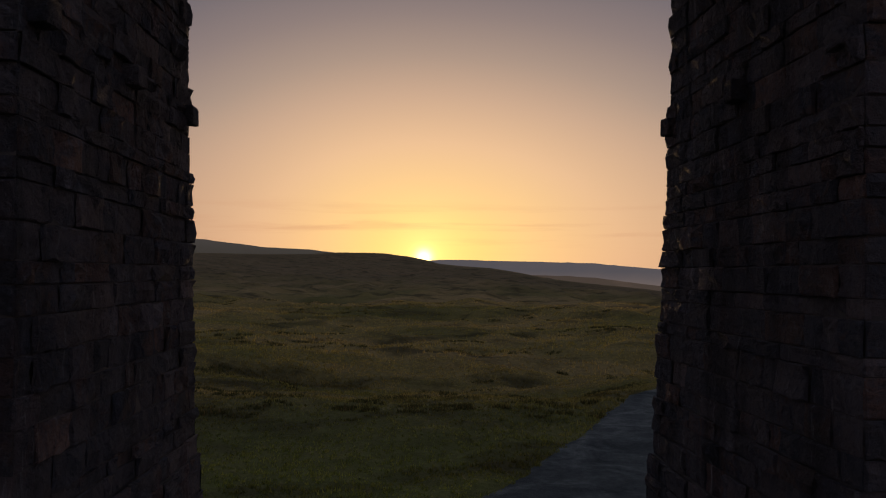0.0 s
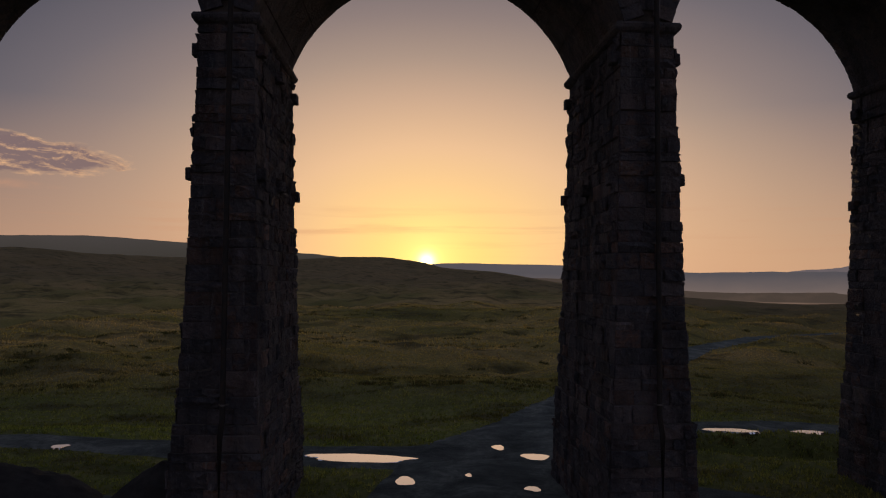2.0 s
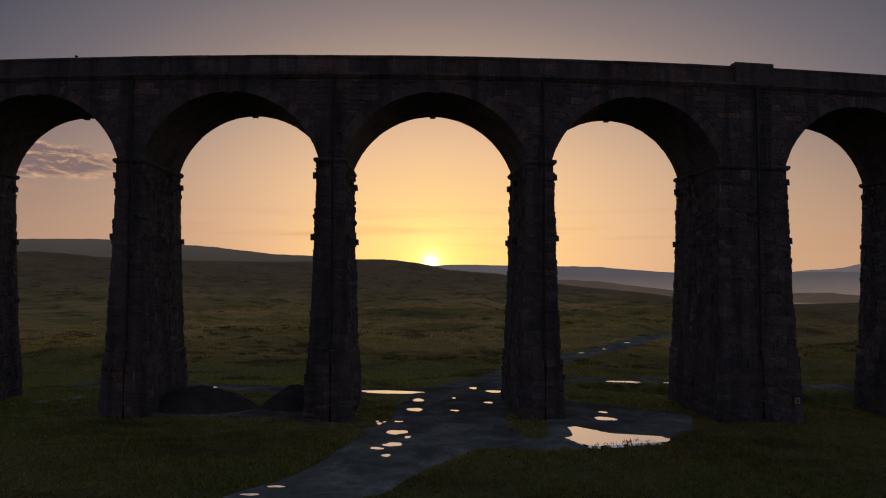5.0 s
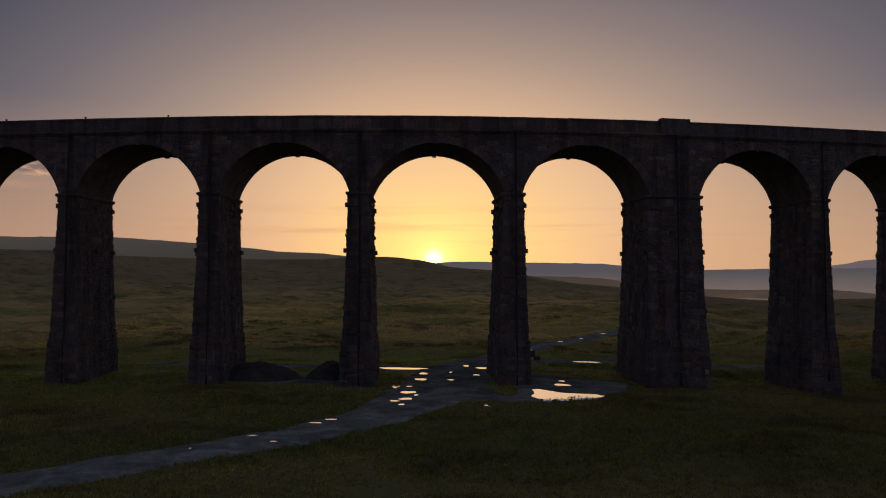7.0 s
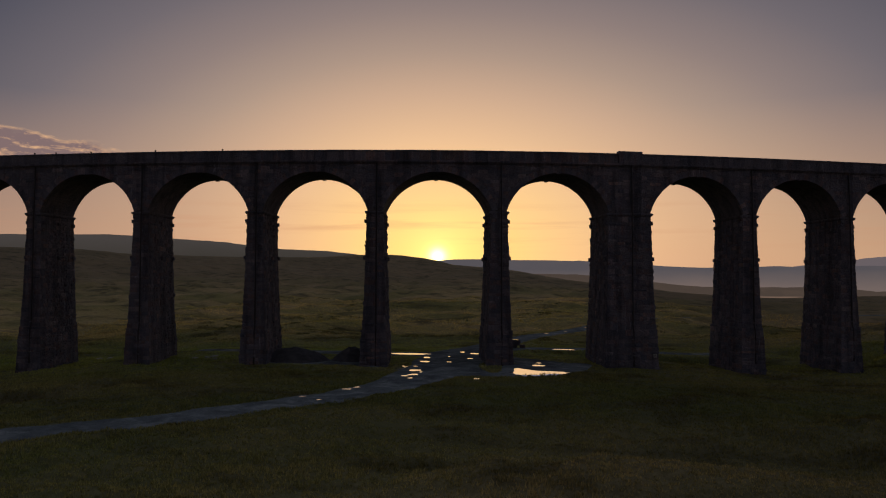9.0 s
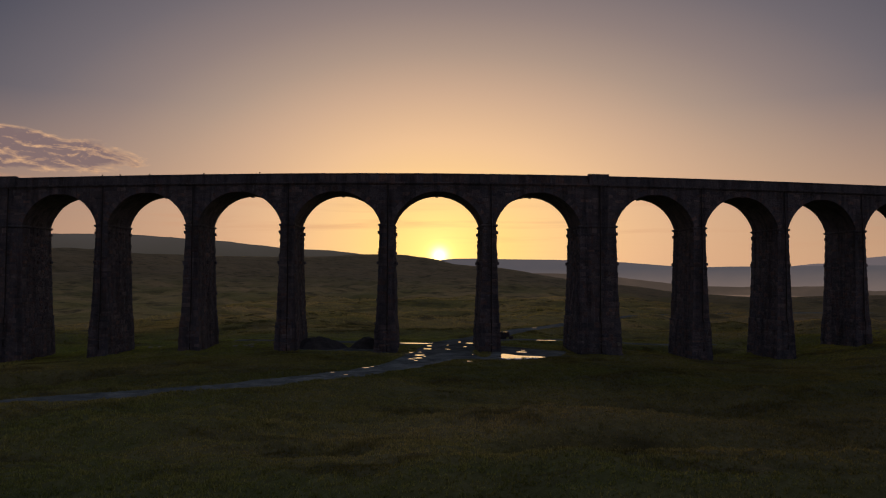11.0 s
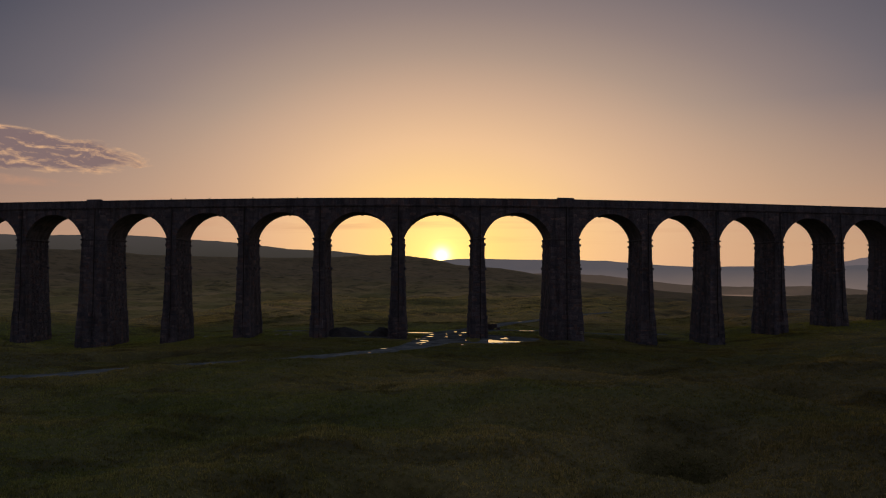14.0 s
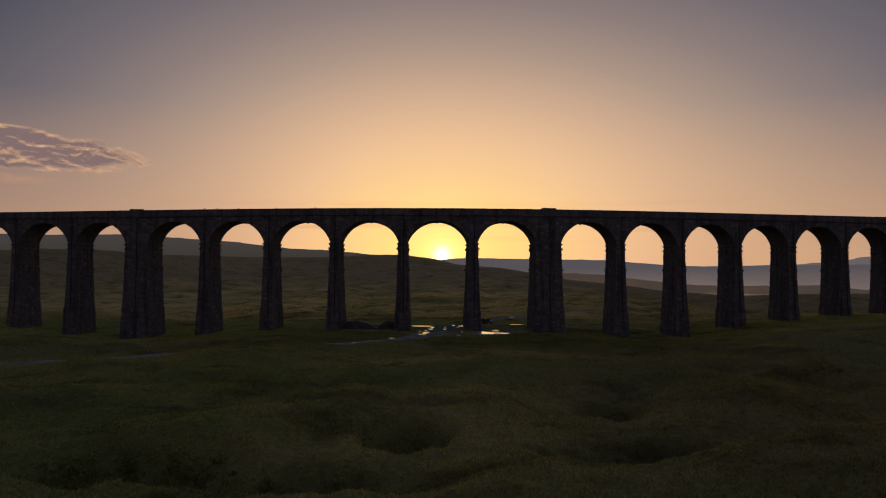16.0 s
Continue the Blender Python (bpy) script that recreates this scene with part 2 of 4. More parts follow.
def sward(N, col):
    """Light on thin blades follows the lie of the ground, from before and through them."""
    lie = N.add("ShaderNodeAttribute", attribute_name="lie").outputs["Vector"]
    back = N.add("ShaderNodeVectorMath", {0: lie, "Scale": -1.0}, operation="SCALE").outputs[0]
    d = N.add("ShaderNodeBsdfDiffuse", {0: col, 2: lie})
    t = N.add("ShaderNodeBsdfTranslucent", {0: col, 1: back})
    return N.add("ShaderNodeAddShader", {0: d.outputs[0], 1: t.outputs[0]}).outputs[0]


def track_nodes(N):
    pos = N.add("ShaderNodeNewGeometry").outputs["Position"]
    a, b, c = N.noise(pos, 0.35, 6.0, 0.65, 0.6), N.noise(pos, 3.0, 6.0, 0.75), N.noise(pos, 22.0, 4.0, 0.7)
    col = N.ramp(a, [(0.34, (0.066, 0.075, 0.071, 1)), (0.5, (0.128, 0.144, 0.135, 1)), (0.66, (0.24, 0.258, 0.236, 1))])
    col = N.mix(N.math("MULTIPLY", N.math("SUBTRACT", b, 0.42, clamp=True), 2.6, clamp=True), col, (0.060, 0.068, 0.067, 1))
    col = N.mix(N.math("MULTIPLY", N.math("SUBTRACT", c, 0.52, clamp=True), 4.0, clamp=True), col, (0.21, 0.21, 0.21, 1))
    bump = N.add("ShaderNodeBump", {"Height": N.math("ADD", b, N.math("MULTIPLY", c, 0.5)), "Strength": 0.6, "Distance": 0.04})
    return N.add("ShaderNodeBsdfDiffuse", {0: col, 1: 0.4, 2: bump.outputs[0]}).outputs[0]


def water_nodes(N):
    pos = N.add("ShaderNodeNewGeometry").outputs["Position"]
    n = N.noise(pos, 3.0, 3.0)
    ripple = N.add("ShaderNodeBump", {"Height": n, "Strength": 0.04, "Distance": 0.01}).outputs[0]
    mirror = N.add("ShaderNodeBsdfGlossy", {"Color": (0.97, 0.97, 0.97, 1), "Roughness": 0.02, "Normal": ripple})
    bed = N.add("ShaderNodeBsdfDiffuse", {0: (0.03, 0.028, 0.025, 1)})
    return N.add("ShaderNodeMixShader", {0: 0.94, 1: bed.outputs[0], 2: mirror.outputs[0]}).outputs[0]


def spoil_nodes(N):
    pos = N.add("ShaderNodeNewGeometry").outputs["Position"]
    a, b = N.noise(pos, 1.2, 5.0), N.noise(pos, 12.0, 5.0, 0.7)
    col = N.ramp(a, [(0.35, (0.034, 0.034, 0.036, 1)), (0.7, (0.080, 0.078, 0.078, 1))])
    return principled(N, N.mix(N.math("MULTIPLY", b, 0.4), col, (0.10, 0.098, 0.095, 1)), 0.95, b, 0.9, 0.10, spec=0.1)


def rusty_nodes(N):
    pos = N.add("ShaderNodeNewGeometry").outputs["Position"]
    a = N.noise(pos, 3.0, 5.0)
    return principled(N, N.ramp(a, [(0.4, (0.008, 0.008, 0.009, 1)), (0.7, (0.022, 0.015, 0.012, 1))]), 0.75, a, 0.3, 0.01)


STONE = material("gritstone", lambda N: stone_nodes(N, True))
RUBBLE = material("gritstone_coursed", lambda N: stone_nodes(N, False))
MORTAR = material("lime_mortar", lambda N: principled(N, N.ramp(N.noise(N.add("ShaderNodeNewGeometry").outputs["Position"], 3.0), [(0.3, (0.045, 0.043, 0.044, 1)), (0.7, (0.095, 0.090, 0.088, 1))]), 0.95, N.noise(N.add("ShaderNodeNewGeometry").outputs["Position"], 20.0), 0.5, 0.02))
GROUND = material("moorland", ground_nodes)
GRASS = material("moor_grass", grass_nodes)
TRACK = material("wet_gravel", track_nodes)
WATER = material("puddle_water", water_nodes)
SPOIL = material("spoil", spoil_nodes)
IRON = material("painted_iron", rusty_nodes)
ZINC = material("galvanised_band", lambda N: principled(N, (0.16, 0.16, 0.17, 1), 0.55, N.noise(N.add("ShaderNodeNewGeometry").outputs["Position"], 30.0), 0.2, 0.005, metal=0.8))


def rush_nodes(N):
    rnd = N.add("ShaderNodeNewGeometry").outputs["Random Per Island"]
    return sward(N, N.ramp(rnd, [(0.0, (0.042, 0.046, 0.017, 1)), (0.7, (0.075, 0.070, 0.026, 1)), (1.0, (0.14, 0.10, 0.04, 1))]))


RUSH = material("rush", rush_nodes)


# ---- mesh helpers ----
def mesh_from(name, verts, faces, mat, smooth=False):
    me = bpy.data.meshes.new(name)
    me.from_pydata([tuple(v) for v in verts], [], [tuple(f) for f in faces])
    me.materials.append(mat)
    if smooth:
        me.polygons.foreach_set("use_smooth", [True] * len(me.polygons))
    me.update()
    return me


def grid_mesh(name, pts, mat, keep=None):
    """A sheet from an array of points (rows, columns, 3), smooth shaded."""
    r, c = pts.shape[:2]
    i = np.arange(r * c).reshape(r, c)
    q = np.stack([i[:-1, :-1], i[:-1, 1:], i[1:, 1:], i[1:, :-1]], -1).reshape(-1, 4)
    v = pts.reshape(-1, 3)
    if keep is not None:
        q = q[keep.reshape(-1)]
        used, q = np.unique(q, return_inverse=True)
        v, q = v[used], q.reshape(-1, 4)
    me = bpy.data.meshes.new(name)
    me.vertices.add(len(v))
    me.vertices.foreach_set("co", v.astype(np.float32).ravel())
    me.loops.add(q.size)
    me.loops.foreach_set("vertex_index", q.astype(np.int32).ravel())
    me.polygons.add(len(q))
    me.polygons.foreach_set("loop_start", np.arange(0, q.size, 4, dtype=np.int32))
    me.polygons.foreach_set("loop_total", np.full(len(q), 4, dtype=np.int32))
    me.polygons.foreach_set("use_smooth", np.ones(len(q), dtype=bool))
    me.materials.append(mat)
    me.update(calc_edges=True)
    return me


def tri_mesh(name, v, t, mat):
    """A mesh of many triangles from arrays."""
    me = bpy.data.meshes.new(name)
    me.vertices.add(len(v))
    me.vertices.foreach_set("co", v.astype(np.float32).ravel())
    me.loops.add(t.size)
    me.loops.foreach_set("vertex_index", t.astype(np.int32).ravel())
    me.polygons.add(len(t))
    me.polygons.foreach_set("loop_start", np.arange(0, t.size, 3, dtype=np.int32))
    me.polygons.foreach_set("loop_total", np.full(len(t), 3, dtype=np.int32))
    me.materials.append(mat)
    me.update(calc_edges=True)
    return me


def part(name, me, parent, label="", m=None, kind=""):
    ob = new(name, me)
    ob.parent = parent
    if m is not None:
        ob.matrix_basis = m
    return tagged(ob, label, kind=kind)


class Heap:
    """Collects pieces of geometry into one mesh."""

    def __init__(self):
        self.v, self.f = [], []

    def add(self, verts, faces):
        n = len(self.v)
        self.v.extend(verts)
        self.f.extend([tuple(i + n for i in f) for f in faces])

    def box(self, x0, x1, y0, y1, z0, z1):
        self.add([(x0, y0, z0), (x1, y0, z0), (x1, y1, z0), (x0, y1, z0), (x0, y0, z1), (x1, y0, z1), (x1, y1, z1), (x0, y1, z1)],
                 [(0, 3, 2, 1), (4, 5, 6, 7), (0, 1, 5, 4), (1, 2, 6, 5), (2, 3, 7, 6), (3, 0, 4, 7)])

    def mesh(self, name, mat, smooth=False):
        return mesh_from(name, self.v, self.f, mat, smooth)


rng = np.random.default_rng(7)


def value_noise(x, y, cell, seed):
    """Smooth value noise in -1..1 over arrays."""
    u, v = np.asarray(x) / cell, np.asarray(y) / cell
    i, j = np.floor(u).astype(np.int64), np.floor(v).astype(np.int64)
    a, b = u - i, v - j
    a, b = a * a * a * (a * (a * 6 - 15) + 10), b * b * b * (b * (b * 6 - 15) + 10)

    def h(p, q):
        k = (p * 374761393 + q * 668265263 + seed * 144665) & 0xFFFFFFFF
        k = ((k ^ (k >> 13)) * 1274126177) & 0xFFFFFFFF
        return ((k ^ (k >> 16)) & 0xFFFF) / 32767.5 - 1

    return (h(i, j) * (1 - a) + h(i + 1, j) * a) * (1 - b) + (h(i, j + 1) * (1 - a) + h(i + 1, j + 1) * a) * b


def smooth_step(v, a, b):
    t = np.clip((v - a) / (b - a), 0, 1)
    return t * t * (3 - 2 * t)


# ---- plan of the viaduct: a bend towards the camera, overdrawn to fit its view ----
PSI, K1, K2, NEAR_Y = 0.0441, 0.00588, -0.0000735, 26.62
SKEW = 0.2                             # vaults turn by this share of the bend, nearly parallel, fitted to the camera's view
W, Z_SPRING, RISE, Z_TOP = 8.8, 19.6, 4.94, 27.22
PITCH, SLIM, KING, SPAN = 15.55, 1.83, 5.5, 13.25
STEPS = np.arange(-240, 240.1, 2.0)
A_ = np.minimum(np.abs(STEPS), 112.0)
HEAD = PSI + np.sign(STEPS) * (K1 * A_ + K2 * A_ * A_ * 0.5)
CX = np.concatenate([[0], np.cumsum(np.cos(HEAD)[1:] + np.cos(HEAD)[:-1])])
CY = np.concatenate([[0], np.cumsum(np.sin(HEAD)[1:] + np.sin(HEAD)[:-1])])
CX, CY = CX - CX[120], CY - CY[120]


def heading(s):
    return float(np.interp(s, STEPS, HEAD))


def across(s):
    """The heading to which the vault and the sides of a pier stand square."""
    return PSI + SKEW * (heading(s) - PSI)


def on_plan(s, off):
    h = across(s)
    return float(np.interp(s, STEPS, CX)) - math.sin(h) * off, NEAR_Y + float(np.interp(s, STEPS, CY)) + math.cos(h) * off


def P(s, off, z):
    x, y = on_plan(s, off)
    return (x, y, z)


def stations():
    """Pier stations along the bend and whether each is a wide king pier: every sixth one."""
    right, s, wide = [], PITCH / 2, SLIM
    kinds = [False, True] + [False] * 5 + [True, False, False]
    for n, king in enumerate(kinds):
        w = KING if king else SLIM
        s = s if n == 0 else s + wide / 2 + SPAN + w / 2
        wide = w
        right.append((s, king))
    left, s, wide = [], -PITCH / 2, SLIM
    kinds = [False] * 4 + [True] + [False] * 5 + [True]
    for n, king in enumerate(kinds):
        w = KING if king else SLIM
        s = s if n == 0 else s - wide / 2 - SPAN - w / 2
        wide = w
        left.append((s, king))
    return left[::-1] + right


PIERS = stations()

# ---- ground ----
FOOT_X = [-200, -103, -88, -71, -54, -38, -23, -8, 8, 25, 42, 57, 72, 87, 102, 200]
FOOT_Z = [1.5, 0.3, -1.3, -2.3, -1.0, 0.35, 0.5, 0.4, 0.45, 0.0, -1.1, -1.2, 0.7, 1.9, 3.0, 5.0]
ROAD = [(-112, -46, 2.0), (-80, -37, 2.0), (-60, -30.5, 2.0), (-52, -26, 2.0), (-36, -17, 2.0), (-22, -9.6, 2.0), (-9.3, 3.2, 2.1), (-4.5, 10, 2.6), (-0.5, 20, 4.0), (1.5, 30, 4.8), (3, 40, 4.4), (6, 47, 3.0), (10.5, 58, 2.2), (17, 74, 1.9), (23, 82, 1.8), (37, 108, 1.8), (53, 127, 1.8), (80, 140, 2.2), (130, 150, 2.2)]
SPUR = [(6, 43, 1.6), (12, 49, 1.5), (22, 51.2, 1.5), (32, 51.5, 1.4), (50, 56, 1.3)]
YARD = [(2, 22, 4.5), (6, 21.5, 4.5), (12, 24.5, 4.5), (16, 26.5, 2.5), (18, 30, 1.5)]
LANE = [(0, 40, 2.5), (-10, 40.5, 1.8), (-20, 42.5, 1.5), (-34, 45, 1.2)]
VERGE = [(5, 36, 2.6), (10, 33.5, 2.4), (14, 30, 3.0)]
TURF = [(-5.3, 28.0, 2.3, 6.2), (6.6, 25.5, 1.7, 6.0), (-7.0, 21.6, 3.0, 1.6)]
APRON = [(-1, 26, 3.0), (-12, 30, 2.4), (-20, 30, 2.0)]
HUMPS = [(-22, -38, 1.3, 16, 12), (-40, -28, 0.9, 14, 10), (8, -47, 1.8, 12, 7), (26, -74, 1.35, 7, 4), (-3, -97, 0.8, 9, 5), (45, -60, 1.8, 14, 12), (55, -20, 2.25, 20, 14), (12, -27, 1.35, 10, 6), (24, -46, 1.2, 9, 5), (-48, -70, 0.8, 16, 12), (22, -20, -1.2, 10, 5), (0, 83, -0.8, 40, 30), (37, 50, 0.5, 14, 3), (-33, -29, 0.55, 8, 6), (-25, -23, 0.6, 8, 6), (-16, -17, 0.8, 8, 6), (-7, -9, 0.8, 6, 5), (26, 0, 0.9, 9, 5), (40, -8, 0.9, 12, 5), (34, -52, 0.9, 9, 5), (48, -44, 1.0, 10, 6), (30, -92, 1.0, 12, 6), (10, -66, 0.7, 9, 5), (-30, -98, 1.1, 12, 6), (14, -98, 0.8, 10, 5)]
# hollows where the ground has sunk, steep sided, overdeepened to look dark
PITS = [(0, -79.0, -5.2, 3.4, 3.9), (19, -86, -4.8, 7.5, 4), (19, -65, -4.3, 3.6, 3.2), (38.5, -33.5, -3.2, 4.5, 3.2), (60, -35, -3.2, 8, 3.4), (12.5, -37.5, -4.3, 6.5, 3.8), (-20, -86, -4.9, 9, 4), (-7, -90, -4.3, 6, 3.6), (25, 45.2, -2.9, 12, 2.8), (42, 46, -2.6, 9, 2.8), (-46, 6, -1.8, 12, 4)]
CREST_AZ = [-60, -31, -26, -20, -14.5, -10, -7, -4.5, -2.5, -1.0, 0.2, 2.0, 4.0, 5.8, 7.4, 10, 13, 15.2, 18, 20.7, 23.4, 26, 29.6, 33, 60]
CREST_EL = [1.3, 1.15, 1.2, 1.15, 1.12, 1.12, 1.3, 1.28, 1.12, 0.9, 0.62, 0.48, 0.36, 0.1, -0.2, -0.6, -0.86, -1.06, -1.45, -1.62, -1.78, -1.82, -1.64, -1.5, -1.5]
CREST_R = [1300, 1300, 1300, 1300, 1300, 1400, 1500, 1600, 1600, 1500, 1400, 1300, 1200, 1100, 1000, 900, 800, 760, 720, 650, 620, 600, 620, 640, 640]


def line_mask(x, y, line):
    """How far inside a track of varying half width: positive inside, in metres."""
    best = np.full(np.shape(x), -1e9)
    for (x0, y0, w0), (x1, y1, w1) in zip(line[:-1], line[1:]):
        dx, dy = x1 - x0, y1 - y0
        t = np.clip(((x - x0) * dx + (y - y0) * dy) / (dx * dx + dy * dy), 0, 1)
        best = np.maximum(best, w0 + (w1 - w0) * t - np.hypot(x - x0 - dx * t, y - y0 - dy * t))
    return best


def track_mask(x, y):
    m = np.full(np.shape(x), -1e9)
    for line in (ROAD, SPUR, YARD, LANE, APRON, VERGE):
        m = np.maximum(m, line_mask(x, y, line))
    for tx, ty, rx, ry in TURF:
        m = np.minimum(m, (np.hypot((x - tx) / rx, (y - ty) / ry) - 1) * rx)
    return m


def ground_z(x, y, rough=True):
    x, y = np.asarray(x, float), np.asarray(y, float)
    r, az = np.hypot(x, y), np.degrees(np.arctan2(x, y))
    foot = np.interp(x, FOOT_X, FOOT_Z)
    z = 0.3 + (foot - 0.3) * np.exp(-((y - 36) / 55.0) ** 2)
    # rolling moor
    calm = smooth_step(track_mask(x, y), -7.0, -0.5)
    roll = 0.9 * value_noise(x, y, 46, 1) + 0.75 * value_noise(0.6 * x + 0.2 * y, y, 17, 2) + 0.34 * value_noise(0.8 * x, y, 7.5, 3)
    roll = roll + (1.15 * value_noise(0.8 * x, y, 13, 12) + 0.6 * value_noise(0.8 * x, y, 5.5, 13)) * (1 - smooth_step(y, -5, 15)) + (0.9 * value_noise(0.45 * x, y, 15, 14) + 0.9 * value_noise(0.6 * x, y, 8.0, 15) + 0.45 * value_noise(0.8 * x, y, 4.0, 16)) * smooth_step(y, 62, 100)
    pier_band = np.exp(-((y - 34) / 16.0) ** 2)
    z = z + roll * (1 - 0.85 * pier_band) * (1 - calm) * smooth_step(r, 15, 60) * (1 + 0.8 * smooth_step(r, 150, 400))
    for hx, hy, hz, sx, sy in HUMPS:
        z = z + hz * np.exp(-((x - hx) / sx) ** 2 - ((y - hy) / sy) ** 2) * (1 - calm)
    wob = 1 + 0.22 * value_noise(x, y, 2.6, 17)
    for hx, hy, hz, sx, sy in PITS:
        z = z + hz * np.exp(-((((x - hx) / sx) ** 2 + ((y - hy) / sy) ** 2) * wob) ** 2.0) * (1 - calm)
    if rough:
        near = 1 + 0.9 * (1 - smooth_step(y, 0, 20))
        z = z + near * (0.13 * value_noise(x, y, 2.1, 4) + 0.07 * value_noise(x, y, 0.9, 5)) * (1 - 0.8 * smooth_step(track_mask(x, y), -1.5, 0.0))
    # the far ridge ahead, and the ground that falls away behind it
    R, el = np.interp(az, CREST_AZ, CREST_R), np.interp(az, CREST_AZ, CREST_EL)
    crest = 11.5 + R * np.tan(np.radians(el))
    q = r / R
    up = smooth_step(q, 0.22, 1.0) * (crest + (0.012 * R * value_noise(x, y, 260, 8) + 0.005 * R * value_noise(x, y, 95, 9) + 0.0022 * R * value_noise(x, y, 38, 10)) * smooth_step(q, 0.25, 0.5) * (1 - smooth_step(q, 0.7, 0.95)))
    fall = smooth_step(q, 1.0, 1.6) * (crest + 40 + 110 * smooth_step(az, 5, 16))
    ahead = smooth_step(y, 60, 200)
    return z * (1 - smooth_step(q, 0.6, 0.95) * ahead) + (up - fall) * ahead


def spread(core0, core1, step, far0, far1, growth):
    a = list(np.arange(core0, core1 + step / 2, step))
    d = step
    while a[-1] < far1:
        d = min(d * growth, 60.0)
        a.append(a[-1] + d)
    d, lo = step, [core0]
    while lo[-1] > far0:
        d = min(d * growth, 60.0)
        lo.append(lo[-1] - d)
    return np.array(lo[:0:-1] + a)


def build_ground():
    xs = spread(-75, 75, 0.45, -4200, 4200, 1.035)
    ys = spread(-105, 95, 0.45, -900, 4600, 1.025)
    X, Y = np.meshgrid(xs, ys)
    ob = new("ground", grid_mesh("ground", np.stack([X, Y, ground_z(X, Y)], -1), GROUND))
    tagged(ob, "rolling moorland of rough brown and green grass", "moorland", kind="structure")
    # gravel track, yard and spurs: a sheet that dips under the turf at its ragged edges
    xs, ys = np.arange(-96, 132, 0.36), np.arange(-44, 152, 0.36)
    X, Y = np.meshgrid(xs, ys)
    m = track_mask(X, Y) + 0.16 * value_noise(X, Y, 1.3, 21) + 0.28 * value_noise(X, Y, 4.0, 22)
    Z = ground_z(X, Y) + 0.05 + 0.10 * np.clip(m * 1.6, -1.6, 0.35)
    k = (m > -0.6)
    keep = k[:-1, :-1] | k[1:, 1:] | k[:-1, 1:] | k[1:, :-1]
    ob = new("track", grid_mesh("track", np.stack([X, Y, Z], -1), TRACK, keep))
    tagged(ob, "wet dark gravel track running under the viaduct across moorland", "track", kind="structure")


build_ground()


def ridge(name, label, radius, table, base, colour_low, colour_high, low, high):
    """A far ridge, its haze painted as glow: a rounded bank on a circle round the place, higher or lower by direction.
    """
    az = np.linspace(table[0][0], table[-1][0], 160)
    el = np.interp(az, [a for a, e in table], [e for a, e in table])
    el = el + 0.02 * value_noise(az * 1.0, az * 0, 0.7, 31) + 0.012 * value_noise(az, az * 0, 0.23, 32)
    top = 12 + radius * np.tan(np.radians(el))
    rows = []
    for f, back in ((0.0, -500), (0.35, -330), (0.7, -150), (0.93, -40), (1.0, 0), (0.9, 60), (0.5, 260)):
        r = radius + back
        rows.append(np.stack([r * np.sin(np.radians(az)), r * np.cos(np.radians(az)), base + (top - base) * f], -1))

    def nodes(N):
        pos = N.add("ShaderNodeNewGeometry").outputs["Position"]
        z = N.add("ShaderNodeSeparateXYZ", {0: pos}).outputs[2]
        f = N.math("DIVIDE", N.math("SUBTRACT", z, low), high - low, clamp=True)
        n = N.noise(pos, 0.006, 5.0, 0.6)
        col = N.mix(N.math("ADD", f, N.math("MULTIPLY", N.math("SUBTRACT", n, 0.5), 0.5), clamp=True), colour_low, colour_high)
        # haze and valley mist are painted in as emission, graded by height
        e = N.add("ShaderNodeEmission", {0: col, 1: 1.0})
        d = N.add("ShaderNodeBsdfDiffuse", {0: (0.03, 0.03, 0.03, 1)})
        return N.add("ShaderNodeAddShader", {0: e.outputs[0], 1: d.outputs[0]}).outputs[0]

    ob = new(name, grid_mesh(name, np.stack(rows), material(name + "_painted_haze", nodes)))
    return tagged(ob, label, "hills", kind="structure")


ridge("backdrop_fell", "long grey moorland fell, evening haze painted as glow", 2600,
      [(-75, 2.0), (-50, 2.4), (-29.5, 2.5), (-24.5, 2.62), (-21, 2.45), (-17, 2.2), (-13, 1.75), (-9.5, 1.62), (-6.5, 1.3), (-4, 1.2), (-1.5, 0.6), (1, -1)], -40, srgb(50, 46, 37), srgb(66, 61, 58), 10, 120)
ridge("backdrop_ridge", "far blue-grey ridge, evening haze painted as glow", 3600,
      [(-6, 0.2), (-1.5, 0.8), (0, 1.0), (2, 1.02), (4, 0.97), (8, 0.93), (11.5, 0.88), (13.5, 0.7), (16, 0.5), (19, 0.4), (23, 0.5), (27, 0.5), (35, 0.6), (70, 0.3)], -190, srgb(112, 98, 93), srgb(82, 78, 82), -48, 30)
ridge("backdrop_moor", "brown moor falling to a valley, haze and mist painted as glow", 1900,
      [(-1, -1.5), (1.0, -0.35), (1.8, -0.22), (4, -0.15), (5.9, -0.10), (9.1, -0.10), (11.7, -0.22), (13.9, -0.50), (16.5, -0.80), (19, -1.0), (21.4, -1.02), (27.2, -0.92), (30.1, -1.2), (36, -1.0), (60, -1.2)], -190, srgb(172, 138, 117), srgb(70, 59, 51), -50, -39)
ridge("backdrop_peak", "far peak beyond the valley, made faint by painted haze", 4200,
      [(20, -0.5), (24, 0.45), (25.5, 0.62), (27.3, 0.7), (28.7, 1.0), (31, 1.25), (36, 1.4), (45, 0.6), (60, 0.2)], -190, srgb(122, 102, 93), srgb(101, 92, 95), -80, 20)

# ---- the viaduct ----
viaduct = tagged(new("viaduct"), "dark gritstone railway viaduct on tall tapered piers", "viaduct")

